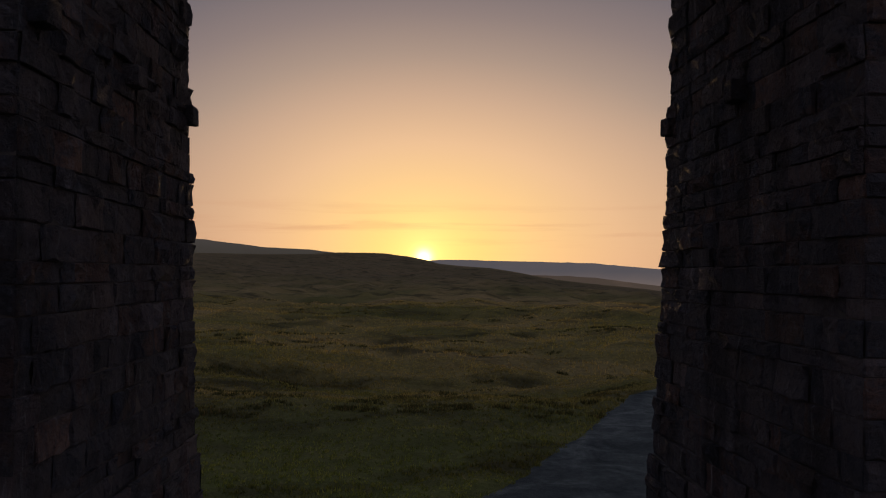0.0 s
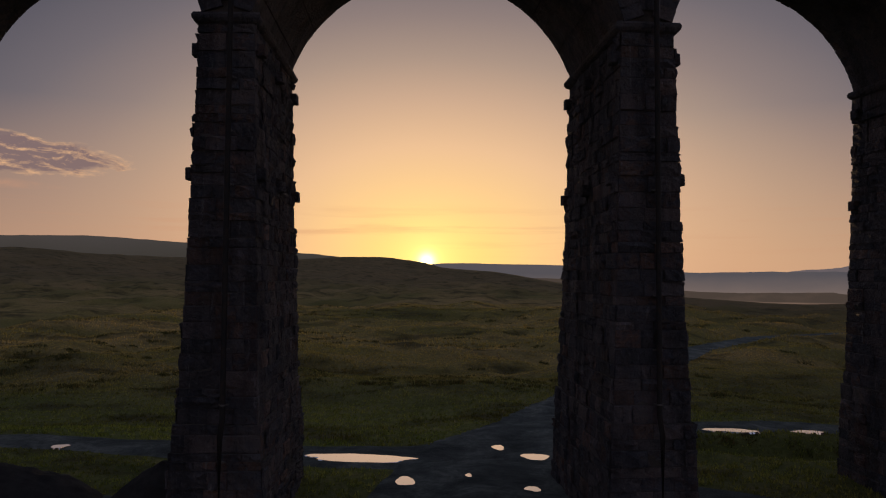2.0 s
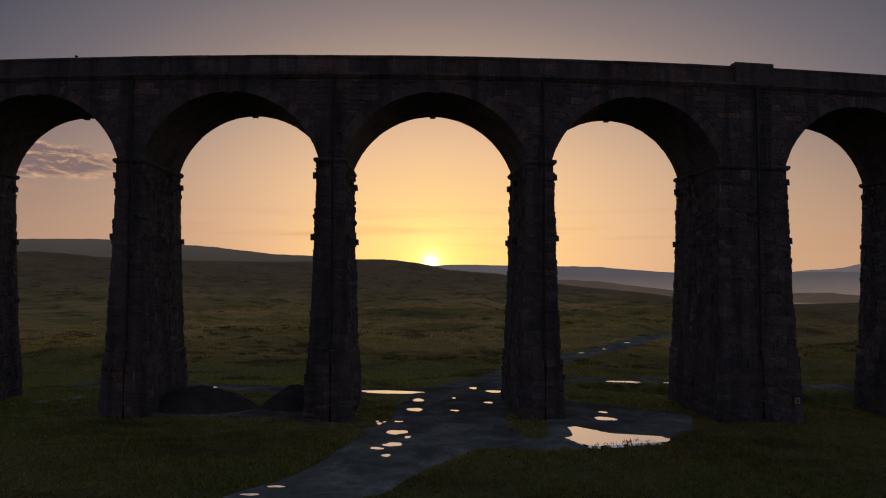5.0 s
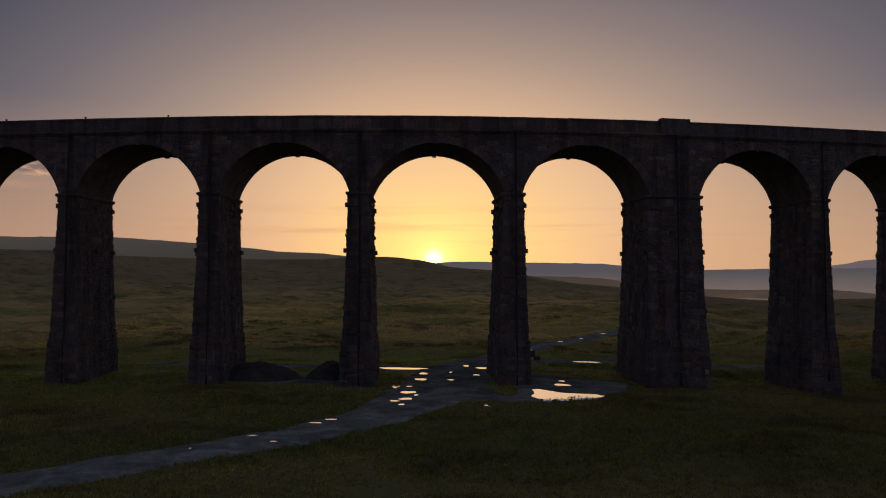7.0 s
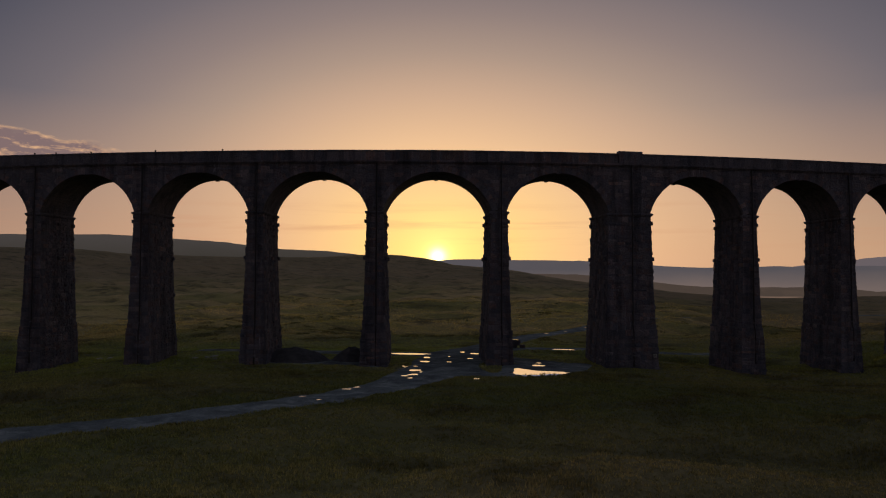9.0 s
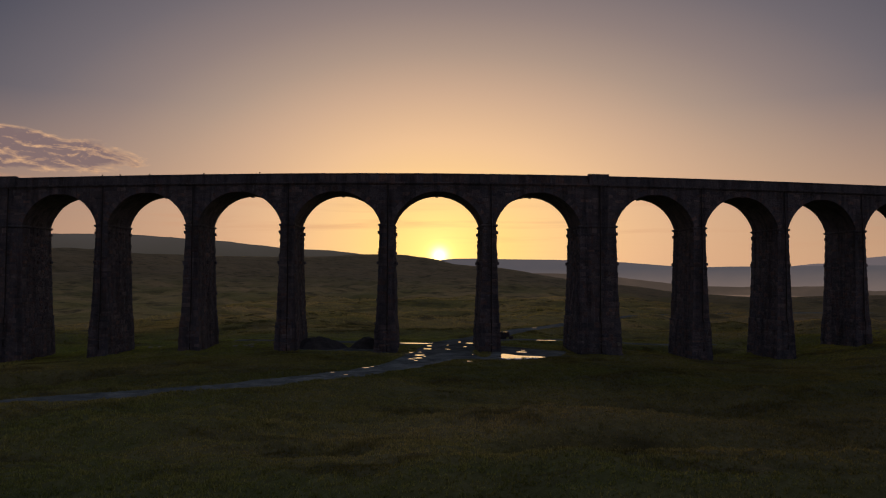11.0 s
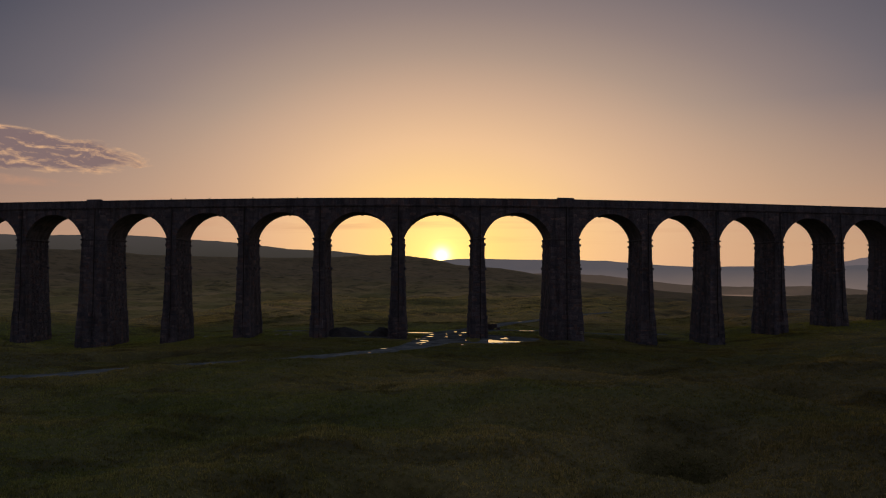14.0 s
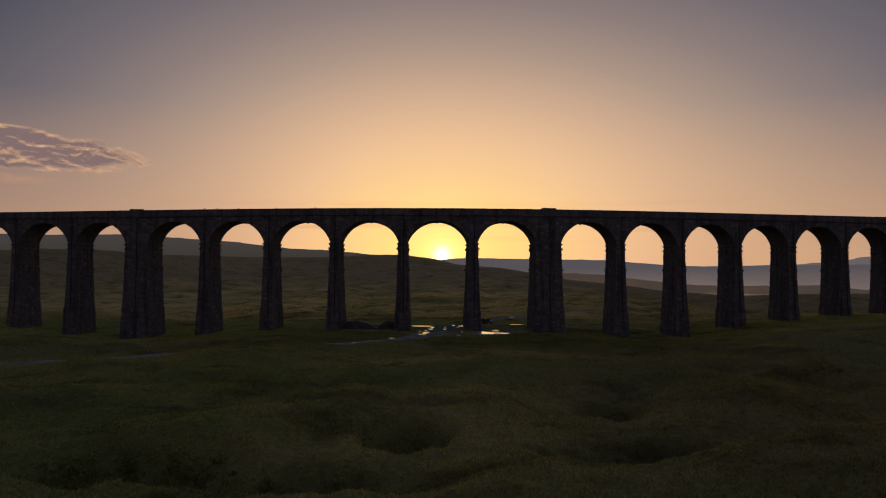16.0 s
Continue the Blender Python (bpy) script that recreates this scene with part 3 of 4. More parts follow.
UNIT_BLOCKS = []
for n in range(16):
    # a rock-faced stone: a dressed margin round a rough, swelling middle
    j = rng.uniform
    swell = (0.55, 0.3, 0.15, 0.4)[n % 4]
    us, ws = (-0.5, -0.475, -0.2 + j(-0.1, 0.1), 0.18 + j(-0.1, 0.1), 0.475, 0.5), (-0.5, -0.465, j(-0.15, 0.15), 0.46, 0.5)
    v = []
    for iw, w_ in enumerate(ws):
        for iu, u_ in enumerate(us):
            rim = iu in (0, 5) or iw in (0, 4)
            edge = iu in (1, 4) or iw in (1, 3)
            d = j(0.44, 0.62) if rim else (j(0.5, 0.95) if edge else 0.6 + swell * j(0.0, 1.3))
            v.append((u_ + (0 if rim else j(-0.03, 0.03)), d, w_ + (j(-0.008, 0.008) if rim else j(-0.06, 0.06))))
    f = [(r_ * 6 + c, (r_ + 1) * 6 + c, (r_ + 1) * 6 + c + 1, r_ * 6 + c + 1) for r_ in range(4) for c in range(5)]
    UNIT_BLOCKS.append((np.array(v), f))
UNIT_MESHES = [mesh_from("stone_block", v, f, STONE) for v, f in UNIT_BLOCKS]


def courses(z0, z1, seed):
    r = np.random.default_rng(seed)
    z, out = z0, []
    while z < z1 - 0.2:
        h = min(r.uniform(0.27, 0.66), z1 - z)
        if z1 - z - h < 0.25:
            h = z1 - z
        out.append((z, z + h))
        z += h
    return out


def lengths(total, r, lo=0.42, hi=1.5):
    cuts, a = [0.0], 0.0
    while a < total - lo:
        a += r.uniform(lo, hi)
        cuts.append(a)
    if len(cuts) < 2:
        cuts.append(total)
    return np.array(cuts) * (total / cuts[-1])


BATTER, PLINTH_TOP, FOOT = 0.021, 4.8, -4.0


def half_sizes(z, king):
    """Half width and half depth of a pier at a height; king: 0 slim, 1 king pier."""
    d = Z_SPRING - z
    step = 0.10 if z < PLINTH_TOP else 0.0
    flare = BATTER * d + 0.0006 * d * d
    return (1.01, 2.86)[king] + flare + step, W / 2 - 0.10 + flare + step


def pier_blocks(king, seed):
    """Poses of the face blocks of a pier: face, centre, size, unit block."""
    r = np.random.default_rng(seed)
    out = []
    for z0, z1 in courses(FOOT, PLINTH_TOP, seed) + courses(PLINTH_TOP, Z_SPRING - 0.38, seed + 1):
        zc, h = (z0 + z1) / 2, z1 - z0
        hx, hy = half_sizes(zc - 1e-3, king)
        for face, length, dist in (("front", 2 * hx, hy), ("back", 2 * hx, hy), ("right", 2 * hy, hx), ("left", 2 * hy, hx)):
            c = lengths(length, r)
            for a, b in zip(c[:-1], c[1:]):
                out.append((face, (a + b) / 2 - length / 2, dist, zc, b - a - 0.012, h - 0.014, 0.13 + 0.17 * r.random() ** 1.4, int(r.integers(16))))
    return out


TURN_OF = {"front": 180.0, "back": 0.0, "right": -90.0, "left": 90.0}


def block_matrix(face, along, dist, zc, length, h, proud):
    turn = pose(0, 0, 0, 0, 0, TURN_OF[face])
    return turn @ Matrix.Translation((along, dist - 0.115, zc)) @ Matrix.Diagonal((length, proud, h, 1))


def pier_core(king):
    """The hearting behind the face blocks: mortar seen in the joints."""
    H = Heap()
    zs = [FOOT, 0.5, PLINTH_TOP - 1e-3, PLINTH_TOP + 1e-3, 9.5, 14.5, Z_SPRING]
    v = []
    for z in zs:
        hx, hy = half_sizes(z, king)
        hx, hy = hx - 0.045, hy - 0.045
        v += [(-hx, -hy, z), (hx, -hy, z), (hx, hy, z), (-hx, hy, z)]
    f = [(0, 3, 2, 1), tuple(range(4 * len(zs) - 4, 4 * len(zs)))]
    for n in range(len(zs) - 1):
        for k in range(4):
            a, b = 4 * n + k, 4 * n + (k + 1) % 4
            f.append((a, b, b + 4, a + 4))
    H.add(v, f)
    return H.mesh("pier", MORTAR)


def impost_mesh(king):
    """A projecting moulded course round the head of the pier."""
    hx, hy = half_sizes(Z_SPRING, king)
    prof = [(-0.06, -0.42), (0.05, -0.40), (0.16, -0.33), (0.23, -0.22), (0.24, -0.10), (0.18, 0.0), (-0.06, 0.03)]
    v, f = [], []
    for o, dz in prof:
        v += [(-hx - o, -hy - o, Z_SPRING + dz), (hx + o, -hy - o, Z_SPRING + dz), (hx + o, hy + o, Z_SPRING + dz), (-hx - o, hy + o, Z_SPRING + dz)]
    for n in range(len(prof) - 1):
        for k in range(4):
            a, b = 4 * n + k, 4 * n + (k + 1) % 4
            f.append((a, b, b + 4, a + 4))
    return mesh_from("impost", v, f, RUBBLE)


def rough_box(name, sx, sy, sz, mat, seed, bev=0.06):
    """A squared stone with worn edges."""
    r = np.random.default_rng(seed)
    bm = bmesh.new()
    bmesh.ops.create_cube(bm, size=1.0)
    for v in bm.verts:
        v.co = Vector((v.co.x * sx, v.co.y * sy, v.co.z * sz)) + Vector(r.uniform(-0.03, 0.03, 3))
    bmesh.ops.bevel(bm, geom=bm.edges[:], offset=bev, segments=2, affect="EDGES", profile=0.6)
    me = bpy.data.meshes.new(name)
    bm.to_mesh(me)
    bm.free()
    me.materials.append(mat)
    return me


def tube(H, pts, radius, n=10):
    """A round bar along points, its rings square to z or to its own run."""
    rings = []
    for i, p in enumerate(pts):
        a, b = Vector(pts[max(i - 1, 0)]), Vector(pts[min(i + 1, len(pts) - 1)])
        d = (b - a).normalized()
        q = d.to_track_quat("Z", "Y")
        rings.append([tuple(Vector(p) + q @ Vector((radius * math.cos(t), radius * math.sin(t), 0))) for t in np.linspace(0, 2 * math.pi, n, endpoint=False)])
    v = [c for ring in rings for c in ring]
    f = [(i * n + k, i * n + (k + 1) % n, (i + 1) * n + (k + 1) % n, (i + 1) * n + k) for i in range(len(rings) - 1) for k in range(n)]
    f += [tuple(range(n - 1, -1, -1)), tuple(range((len(rings) - 1) * n, len(rings) * n))]
    H.add(v, f)


def drainpipe_mesh(king):
    H = Heap()
    pts = [(0.22, -half_sizes(z, king)[1] - 0.17, z) for z in (Z_SPRING + 6.0, Z_SPRING - 0.5, PLINTH_TOP + 0.3)]
    pts[0] = (0.22, -W / 2 - 0.16, Z_SPRING + 6.0)
    pts[1] = (0.22, -W / 2 - 0.34, Z_SPRING - 0.3)
    pts += [(0.22, -half_sizes(0, king)[1] - 0.17, PLINTH_TOP - 0.4), (0.22, -half_sizes(0, king)[1] - 0.17, 0.2)]
    tube(H, pts, 0.10)
    return H.mesh("drainpipe", IRON, True)


def bracket_mesh():
    H = Heap()
    tube(H, [(0, 0, -0.03), (0, 0, 0.03)], 0.115, 12)
    H.box(-0.17, 0.17, 0.05, 0.14, -0.025, 0.025)
    return H.mesh("pipe_bracket", ZINC)


CORBEL = [rough_box("corbel_stone", 0.55, 0.5, 0.46, STONE, 40 + n) for n in range(3)]
CORE = {k: pier_core(k) for k in (0, 1)}
IMPOST = {k: impost_mesh(k) for k in (0, 1)}
PIPE = {k: drainpipe_mesh(k) for k in (0, 1)}
BRACKET = bracket_mesh()
VARIANTS = {k: [pier_blocks(k, s) for s in ((300, 400, 500), (100, 200))[k]] for k in (0, 1)}


def joined_blocks(blocks, name):
    H = Heap()
    for face, along, dist, zc, length, h, proud, n in blocks:
        m = block_matrix(face, along, dist, zc, length, h, proud)
        v, f = UNIT_BLOCKS[n]
        H.add([tuple(m @ Vector(p)) for p in v], f)
    return H.mesh(name, RUBBLE)


JOINED = {k: [joined_blocks(b, "stonework") for b in VARIANTS[k]] for k in (0, 1)}


def build_pier(s, king, n, single=None):
    x, y = on_plan(s, W / 2)
    m = pose(x, y, 0, 0, 0, math.degrees(heading(s)))
    d = across(s) - heading(s)
    skew = Matrix(((1, -math.sin(d), 0, 0), (0, math.cos(d), 0, 0), (0, 0, 1, 0), (0, 0, 0, 1)))

    def skewed(me):
        me = me.copy()
        me.transform(skew)
        return me

    pier = part("pier", skewed(CORE[king]), viaduct, "wide tapered king pier" if king else "", m)
    which = n % len(VARIANTS[king])
    if single is None:
        part("stonework", skewed(JOINED[king][which]), pier, kind="stuff")
    else:
        rest = []
        count = 0
        for b in VARIANTS[king][which]:
            near = (b[0] == single and 1.5 < b[3] < 15.5) or (b[0] == "front" and 1.0 < b[3] < 9.0)
            if near and count < 300:
                part("stone_block", UNIT_MESHES[b[7]], pier, m=skew @ block_matrix(*b[:7]))
                count += 1
            else:
                rest.append(b)
        part("stonework", skewed(joined_blocks(rest, "stonework")), pier, kind="stuff")
    part("impost", skewed(IMPOST[king]), pier)
    for z in (Z_SPRING - 1.25, Z_SPRING - 5.85):
        hx, hy = half_sizes(z, king)
        for side in (-1, 1):
            for k, yy in enumerate((-hy + 0.45, 0.0, hy - 0.45)):
                part("corbel_stone", CORBEL[(k + n) % 3], pier, m=skew @ pose(side * (hx + 0.05), yy, z))
    part("drainpipe", skewed(PIPE[king]), pier, "iron drainpipe")
    for k in range(9):
        z = 1.6 + 1.95 * k
        part("pipe_bracket", BRACKET, pier, m=skew @ pose(0.22, -half_sizes(z, king)[1] - 0.17, z))


for n, (s, king) in enumerate(PIERS):
    single, king = None, int(king)
    if abs(s + PITCH / 2) < 0.1:
        single = "right"
    elif abs(s - PITCH / 2) < 0.1:
        single = "left"
    build_pier(s, king, n, single)

Z_CORNICE = Z_TOP - 1.75
RING = 0.78


def build_bay(s0, k0, s1, k1, n, single):
    """Arch, spandrel walls, cornice and parapets from pier centre to pier centre."""
    a0, a1 = s0 + (2.75 if k0 else 0.90), s1 - (2.75 if k1 else 0.90)
    sc, half = (a0 + a1) / 2, (a1 - a0) / 2
    R = (half * half + RISE * RISE) / (2 * RISE)
    zc = Z_SPRING + RISE - R
    t_end = math.asin(min(1.0, half / R))
    r = np.random.default_rng(900 + n)
    # barrel: each course of the vault a little in or out
    N = 44
    rows = []
    for i in range(N):
        q = R + r.uniform(-0.02, 0.025)
        for t in (-t_end + 2 * t_end * i / N + 0.001, -t_end + 2 * t_end * (i + 1) / N - 0.001):
            rows.append([P(sc + q * math.sin(t), off, zc + q * math.cos(t)) for off in np.linspace(0.02, W - 0.02, 7)])
    H = Heap()
    k = len(rows)
    v = [p for row in rows for p in row]
    H.add(v, [(i * 7 + c, i * 7 + c + 1, (i + 1) * 7 + c + 1, (i + 1) * 7 + c) for i in range(k - 1) for c in range(6)])
    arch = part("arch", H.mesh("arch", RUBBLE), viaduct)
    # voussoirs on both faces
    joined = Heap()
    M = 37
    for i in range(M):
        t0, t1 = -t_end + 2 * t_end * i / M + 0.0012, -t_end + 2 * t_end * (i + 1) / M - 0.0012
        key = i == M // 2
        for face in (0, 1):
            drop = 0.13 if key else r.uniform(-0.01, 0.01)
            out, deep = -0.06 - r.uniform(0, 0.03) - (0.05 if key else 0), 0.40
            offs = (out, deep) if face == 0 else (W - out, W - deep)
            v = []
            for off in offs:
                for rad, t in ((R - drop, t0), (R - drop, t1), (R + RING, t1), (R + RING, t0)):
                    v.append(P(sc + rad * math.sin(t), off, zc + rad * math.cos(t)))
            f = [(0, 1, 2, 3), (4, 7, 6, 5), (0, 4, 5, 1), (1, 5, 6, 2), (2, 6, 7, 3), (3, 7, 4, 0)]
            if single and face == 0:
                c = np.mean(np.array(v), 0)
                me = mesh_from("voussoir", [tuple(np.array(p) - c) for p in v], f, STONE)
                part("keystone" if key else "voussoir", me, arch, m=Matrix.Translation(c))
            else:
                joined.add(v, f)
    part("stonework", joined.mesh("stonework", RUBBLE), arch, kind="stuff")
    # spandrel walls: core, and coursed blocks on the near face
    S = np.linspace(s0, s1, 57)

    def low(s):
        d = abs(s - sc)
        return Z_SPRING - 0.05 if d >= half else zc + math.sqrt(max((R + 0.3) ** 2 - d * d, 0.0))

    for face in (0, 1):
        off = W - 0.06 if face else 0.06
        v = [P(q, off, z) for q in S for z in (low(q), Z_CORNICE + 0.1)]
        f = [(2 * i, 2 * i + 2, 2 * i + 3, 2 * i + 1) for i in range(len(S) - 1)]
        wall = part("spandrel_wall", mesh_from("spandrel_wall", v, [q[::-1] for q in f] if face else f, MORTAR), viaduct)
        H = Heap()
        for z0, z1 in courses(Z_SPRING, Z_CORNICE, 7000):
            zm = (z0 + z1) / 2
            d = math.sqrt(max((R + RING + 0.02) ** 2 - (zm - zc) ** 2, 0.0)) if zm - zc < R + RING else 0.0
            runs = [(s0, s1)] if d == 0 else [(s0, sc - d), (sc + d, s1)]
            for a, b in runs:
                if b - a < 0.2:
                    continue
                c = a + lengths(b - a, r, 0.6, 1.5)
                for p0, p1 in zip(c[:-1], c[1:]):
                    v, f = UNIT_BLOCKS[int(r.integers(16))]
                    proud = r.uniform(0.10, 0.19)
                    pts = []
                    for q in v:
                        ss = (p0 + p1) / 2 + (q[0] if face else -q[0]) * (p1 - p0 - 0.012)
                        o = 0.07 - q[1] * proud
                        pts.append(P(ss, W - o if face else o, zm + q[2] * (z1 - z0 - 0.014)))
                    H.add(pts, f)
        part("stonework", H.mesh("stonework", RUBBLE), wall, kind="stuff")

    # cornice, parapets and coping swept along the bend
    def sweep(name, profile, mat, cuts, stones):
        k = len(profile)
        if stones:
            for p0, p1 in zip(cuts[:-1], cuts[1:]):
                lift = r.uniform(-0.012, 0.012)
                c = Vector(P((p0 + p1) / 2, profile[0][0], profile[0][1]))
                v = [tuple(Vector(P(ss, o, z + lift)) - c) for ss in (p0, p1) for o, z in profile]
                f = [(i, (i + 1) % k, k + (i + 1) % k, k + i) for i in range(k)] + [tuple(range(k - 1, -1, -1)), tuple(range(k, 2 * k))]
                part(name + "_stone", mesh_from(name + "_stone", v, f, STONE), viaduct, m=Matrix.Translation(c))
            return
        ss = np.linspace(s0, s1, 9)
        v = [P(q, o, z) for q in ss for o, z in profile]
        f = [(j * k + i, j * k + (i + 1) % k, (j + 1) * k + (i + 1) % k, (j + 1) * k + i) for j in range(len(ss) - 1) for i in range(k)]
        part(name, mesh_from(name, v, f, RUBBLE), viaduct)

    cuts = s0 + lengths(s1 - s0, r, 0.9, 1.5)
    for flip in (False, True):
        def prof(pts):
            return [(W - o if flip else o, z) for o, z in (pts[::-1] if flip else pts)]
        sweep("cornice", prof([(-0.10, Z_CORNICE), (-0.22, Z_CORNICE + 0.12), (-0.36, Z_CORNICE + 0.26), (-0.36, Z_CORNICE + 0.44), (0.55, Z_CORNICE + 0.44), (0.55, Z_CORNICE)]), RUBBLE, cuts, single and not flip)
        sweep("parapet", prof([(-0.10, Z_CORNICE + 0.44), (-0.12, Z_CORNICE + 0.95), (-0.10, Z_TOP - 0.22), (0.36, Z_TOP - 0.22), (0.36, Z_CORNICE + 0.44)]), RUBBLE, cuts, single and not flip)
        sweep("coping", prof([(-0.17, Z_TOP - 0.22), (-0.19, Z_TOP - 0.06), (-0.12, Z_TOP), (0.38, Z_TOP), (0.43, Z_TOP - 0.06), (0.42, Z_TOP - 0.22)]), RUBBLE, cuts, single and not flip)
    H = Heap()
    for sa, sb in zip(S[:-1:4], S[4::4]):
        H.add([P(sa, 0.3, Z_CORNICE + 0.5), P(sb, 0.3, Z_CORNICE + 0.5), P(sb, W - 0.3, Z_CORNICE + 0.5), P(sa, W - 0.3, Z_CORNICE + 0.5)], [(0, 1, 2, 3)])
    part("trackbed", H.mesh("trackbed", SPOIL), viaduct)


for n, ((s0, k0), (s1, k1)) in enumerate(zip(PIERS[:-1], PIERS[1:])):
    build_bay(s0, k0, s1, k1, n, abs((s0 + s1) / 2) < 20)

# raised refuge in the parapet over each king pier
for s, king in PIERS:
    if king:
        x, y = on_plan(s, 0.05)
        part("refuge", rough_box("refuge", 3.2, 0.85, 1.65, RUBBLE, 77, 0.08), viaduct, m=pose(x, y, Z_TOP - 0.55, 0, 0, math.degrees(heading(s))))
# solid abutments that close the ends
for s, w in ((PIERS[0][0] - 9, 14.0), (PIERS[-1][0] + 7, 14.0)):
    x, y = on_plan(s, W / 2)
    part("abutment", rough_box("abutment", w, W + 0.4, Z_TOP + 6, RUBBLE, 78, 0.1), viaduct, m=pose(x, y, (Z_TOP - 6) / 2, 0, 0, math.degrees(heading(s))))


# ---- water lying on the track ----
def puddle(x, y, rx, ry, seed, turn=0.0, tail=0.0):
    r = np.random.default_rng(seed)
    n = 64
    t = np.linspace(0, 2 * math.pi, n, endpoint=False)
    ph = r.uniform(0, 6.28, 5)
    rad = 1 + 0.13 * np.sin(2 * t + ph[0]) + 0.09 * np.sin(3 * t + ph[1]) + 0.05 * np.sin(5 * t + ph[2]) + 0.025 * np.sin(9 * t + ph[3]) + 0.02 * np.sin(17 * t + ph[4])
    c, s = math.cos(radians(turn)), math.sin(radians(turn))
    px, py = rx * rad * np.cos(t), ry * rad * np.sin(t)
    a = (t + 0.15 + math.pi) % (2 * math.pi) - math.pi
    px = px + tail * np.exp(-(a / 0.42) ** 4) * (1 + 0.08 * np.sin(23 * t))
    X, Y = x + c * px - s * py, y + s * px + c * py
    z = float(np.max(ground_z(X * 0.6 + x * 0.4, Y * 0.6 + y * 0.4))) + 0.09
    v = [(x, y, z)] + [(a, b, z) for a, b in zip(X, Y)] + [(x + (a - x) * 1.05, y + (b - y) * 1.05, z - 0.12) for a, b in zip(X, Y)]
    f = [(0, 1 + i, 1 + (i + 1) % n) for i in range(n)] + [(1 + i, 1 + n + i, 1 + n + (i + 1) % n, 1 + (i + 1) % n) for i in range(n)]
    ob = new("puddle", mesh_from("puddle", v, f, WATER))
    tagged(ob, "still rain puddle mirroring the sky on wet gravel", "puddle", "puddles on the track")


PUDDLES = [(-14.8, -1.3, 0.3, 0.09), (-12.0, 2.5, 0.3, 0.09), (-10.2, 0.8, 0.25, 0.09), (-8.5, 6.9, 0.45, 0.18), (-7.6, 8.4, 0.4, 0.2), (-2.7, 15.0, 0.3, 0.3), (-4.1, 39.5, 3.1, 0.8), (-1.5, 35.0, 0.5, 0.7), (-1.6, 30.5, 0.55, 0.8), (3.4, 42.2, 0.36, 0.6), (5.2, 39.9, 0.65, 0.8), (4.3, 33.7, 0.32, 0.45), (1.5, 36.0, 0.17, 0.3), (1.5, 30.1, 0.35, 0.3), (-3.9, 24.6, 0.18, 0.35), (-3.6, 25.2, 0.14, 0.2), (-4.1, 25.4, 0.12, 0.2), (-2.6, 25.3, 0.3, 0.22), (13.0, 30.2, 0.32, 0.4), (12.5, 27.4, 0.9, 0.65), (18.9, 48.6, 1.6, 0.6), (24.1, 49.1, 0.9, 0.45), (-20.8, 41.5, 0.5, 0.4), (-3.4, 16.9, 0.42, 0.3), (-2.5, 17.9, 0.62, 0.5), (-2.5, 21.8, 0.65, 0.75), (-1.7, 20.2, 0.22, 0.3), (5.2, 22.4, 0.16, 0.35), (4.5, 14.6, 0.3, 0.3), (20.0, 78.5, 0.5, 0.25), (24.6, 85.0, 0.4, 0.25), (31.0, 97.5, 0.5, 0.3)]
for n, (x, y, rx, ry) in enumerate(PUDDLES):
    puddle(x, y, rx, ry, 50 + n, turn=n * 23 % 17 - 8)
puddle(10.2, 20.4, 1.8, 2.9, 151, tail=2.9)


# ---- mounds of spoil between two piers ----
def earth_mound(x, y, rx, ry, h, seed):
    t = np.linspace(0, 2 * math.pi, 73)
    rr = np.linspace(0, 1, 26)
    T, Q = np.meshgrid(t, rr)
    X, Y = x + rx * Q * np.cos(T), y + ry * Q * np.sin(T)
    shape = (1 - Q) ** 0.9 * 0.35 + 0.65 * (1 - Q ** 2) ** 1.1
    Z = ground_z(X, Y) - 0.15 + h * shape * (1 + 0.22 * value_noise(X, Y, 1.9, seed)) + 0.12 * value_noise(X, Y, 0.5, seed + 1) * (1 - Q) + 0.05 * value_noise(X, Y, 0.2, seed + 2)
    ob = new("earth_mound", grid_mesh("earth_mound", np.stack([X, Y, Z], -1), SPOIL))
    tagged(ob, "dark mound of tipped earth and stone chippings", "earth mound", "earth mounds by a pier")


earth_mound(-18.4, 31.0, 4.7, 3.4, 2.25, 61)
earth_mound(-11.2, 31.8, 2.9, 2.6, 1.85, 64)


# ---- small things ----
def marker_post(s):
    """A short post standing on the coping of the parapet."""
    x, y = on_plan(s, 0.12)
    H = Heap()
    H.box(-0.05, 0.05, -0.05, 0.05, 0, 0.24)
    H.box(-0.10, 0.10, -0.06, 0.06, 0.13, 0.23)
    ob = new("marker_post", H.mesh("marker_post", IRON))
    ob.matrix_basis = pose(x, y, Z_TOP - 0.02, 0, 0, math.degrees(heading(s)))
    tagged(ob, "short dark lineside marker post on the parapet", "marker post", "marker posts on the parapet")


for s in (-53.1, -50.0, -45.0, -36.1, -27.2):
    marker_post(s)


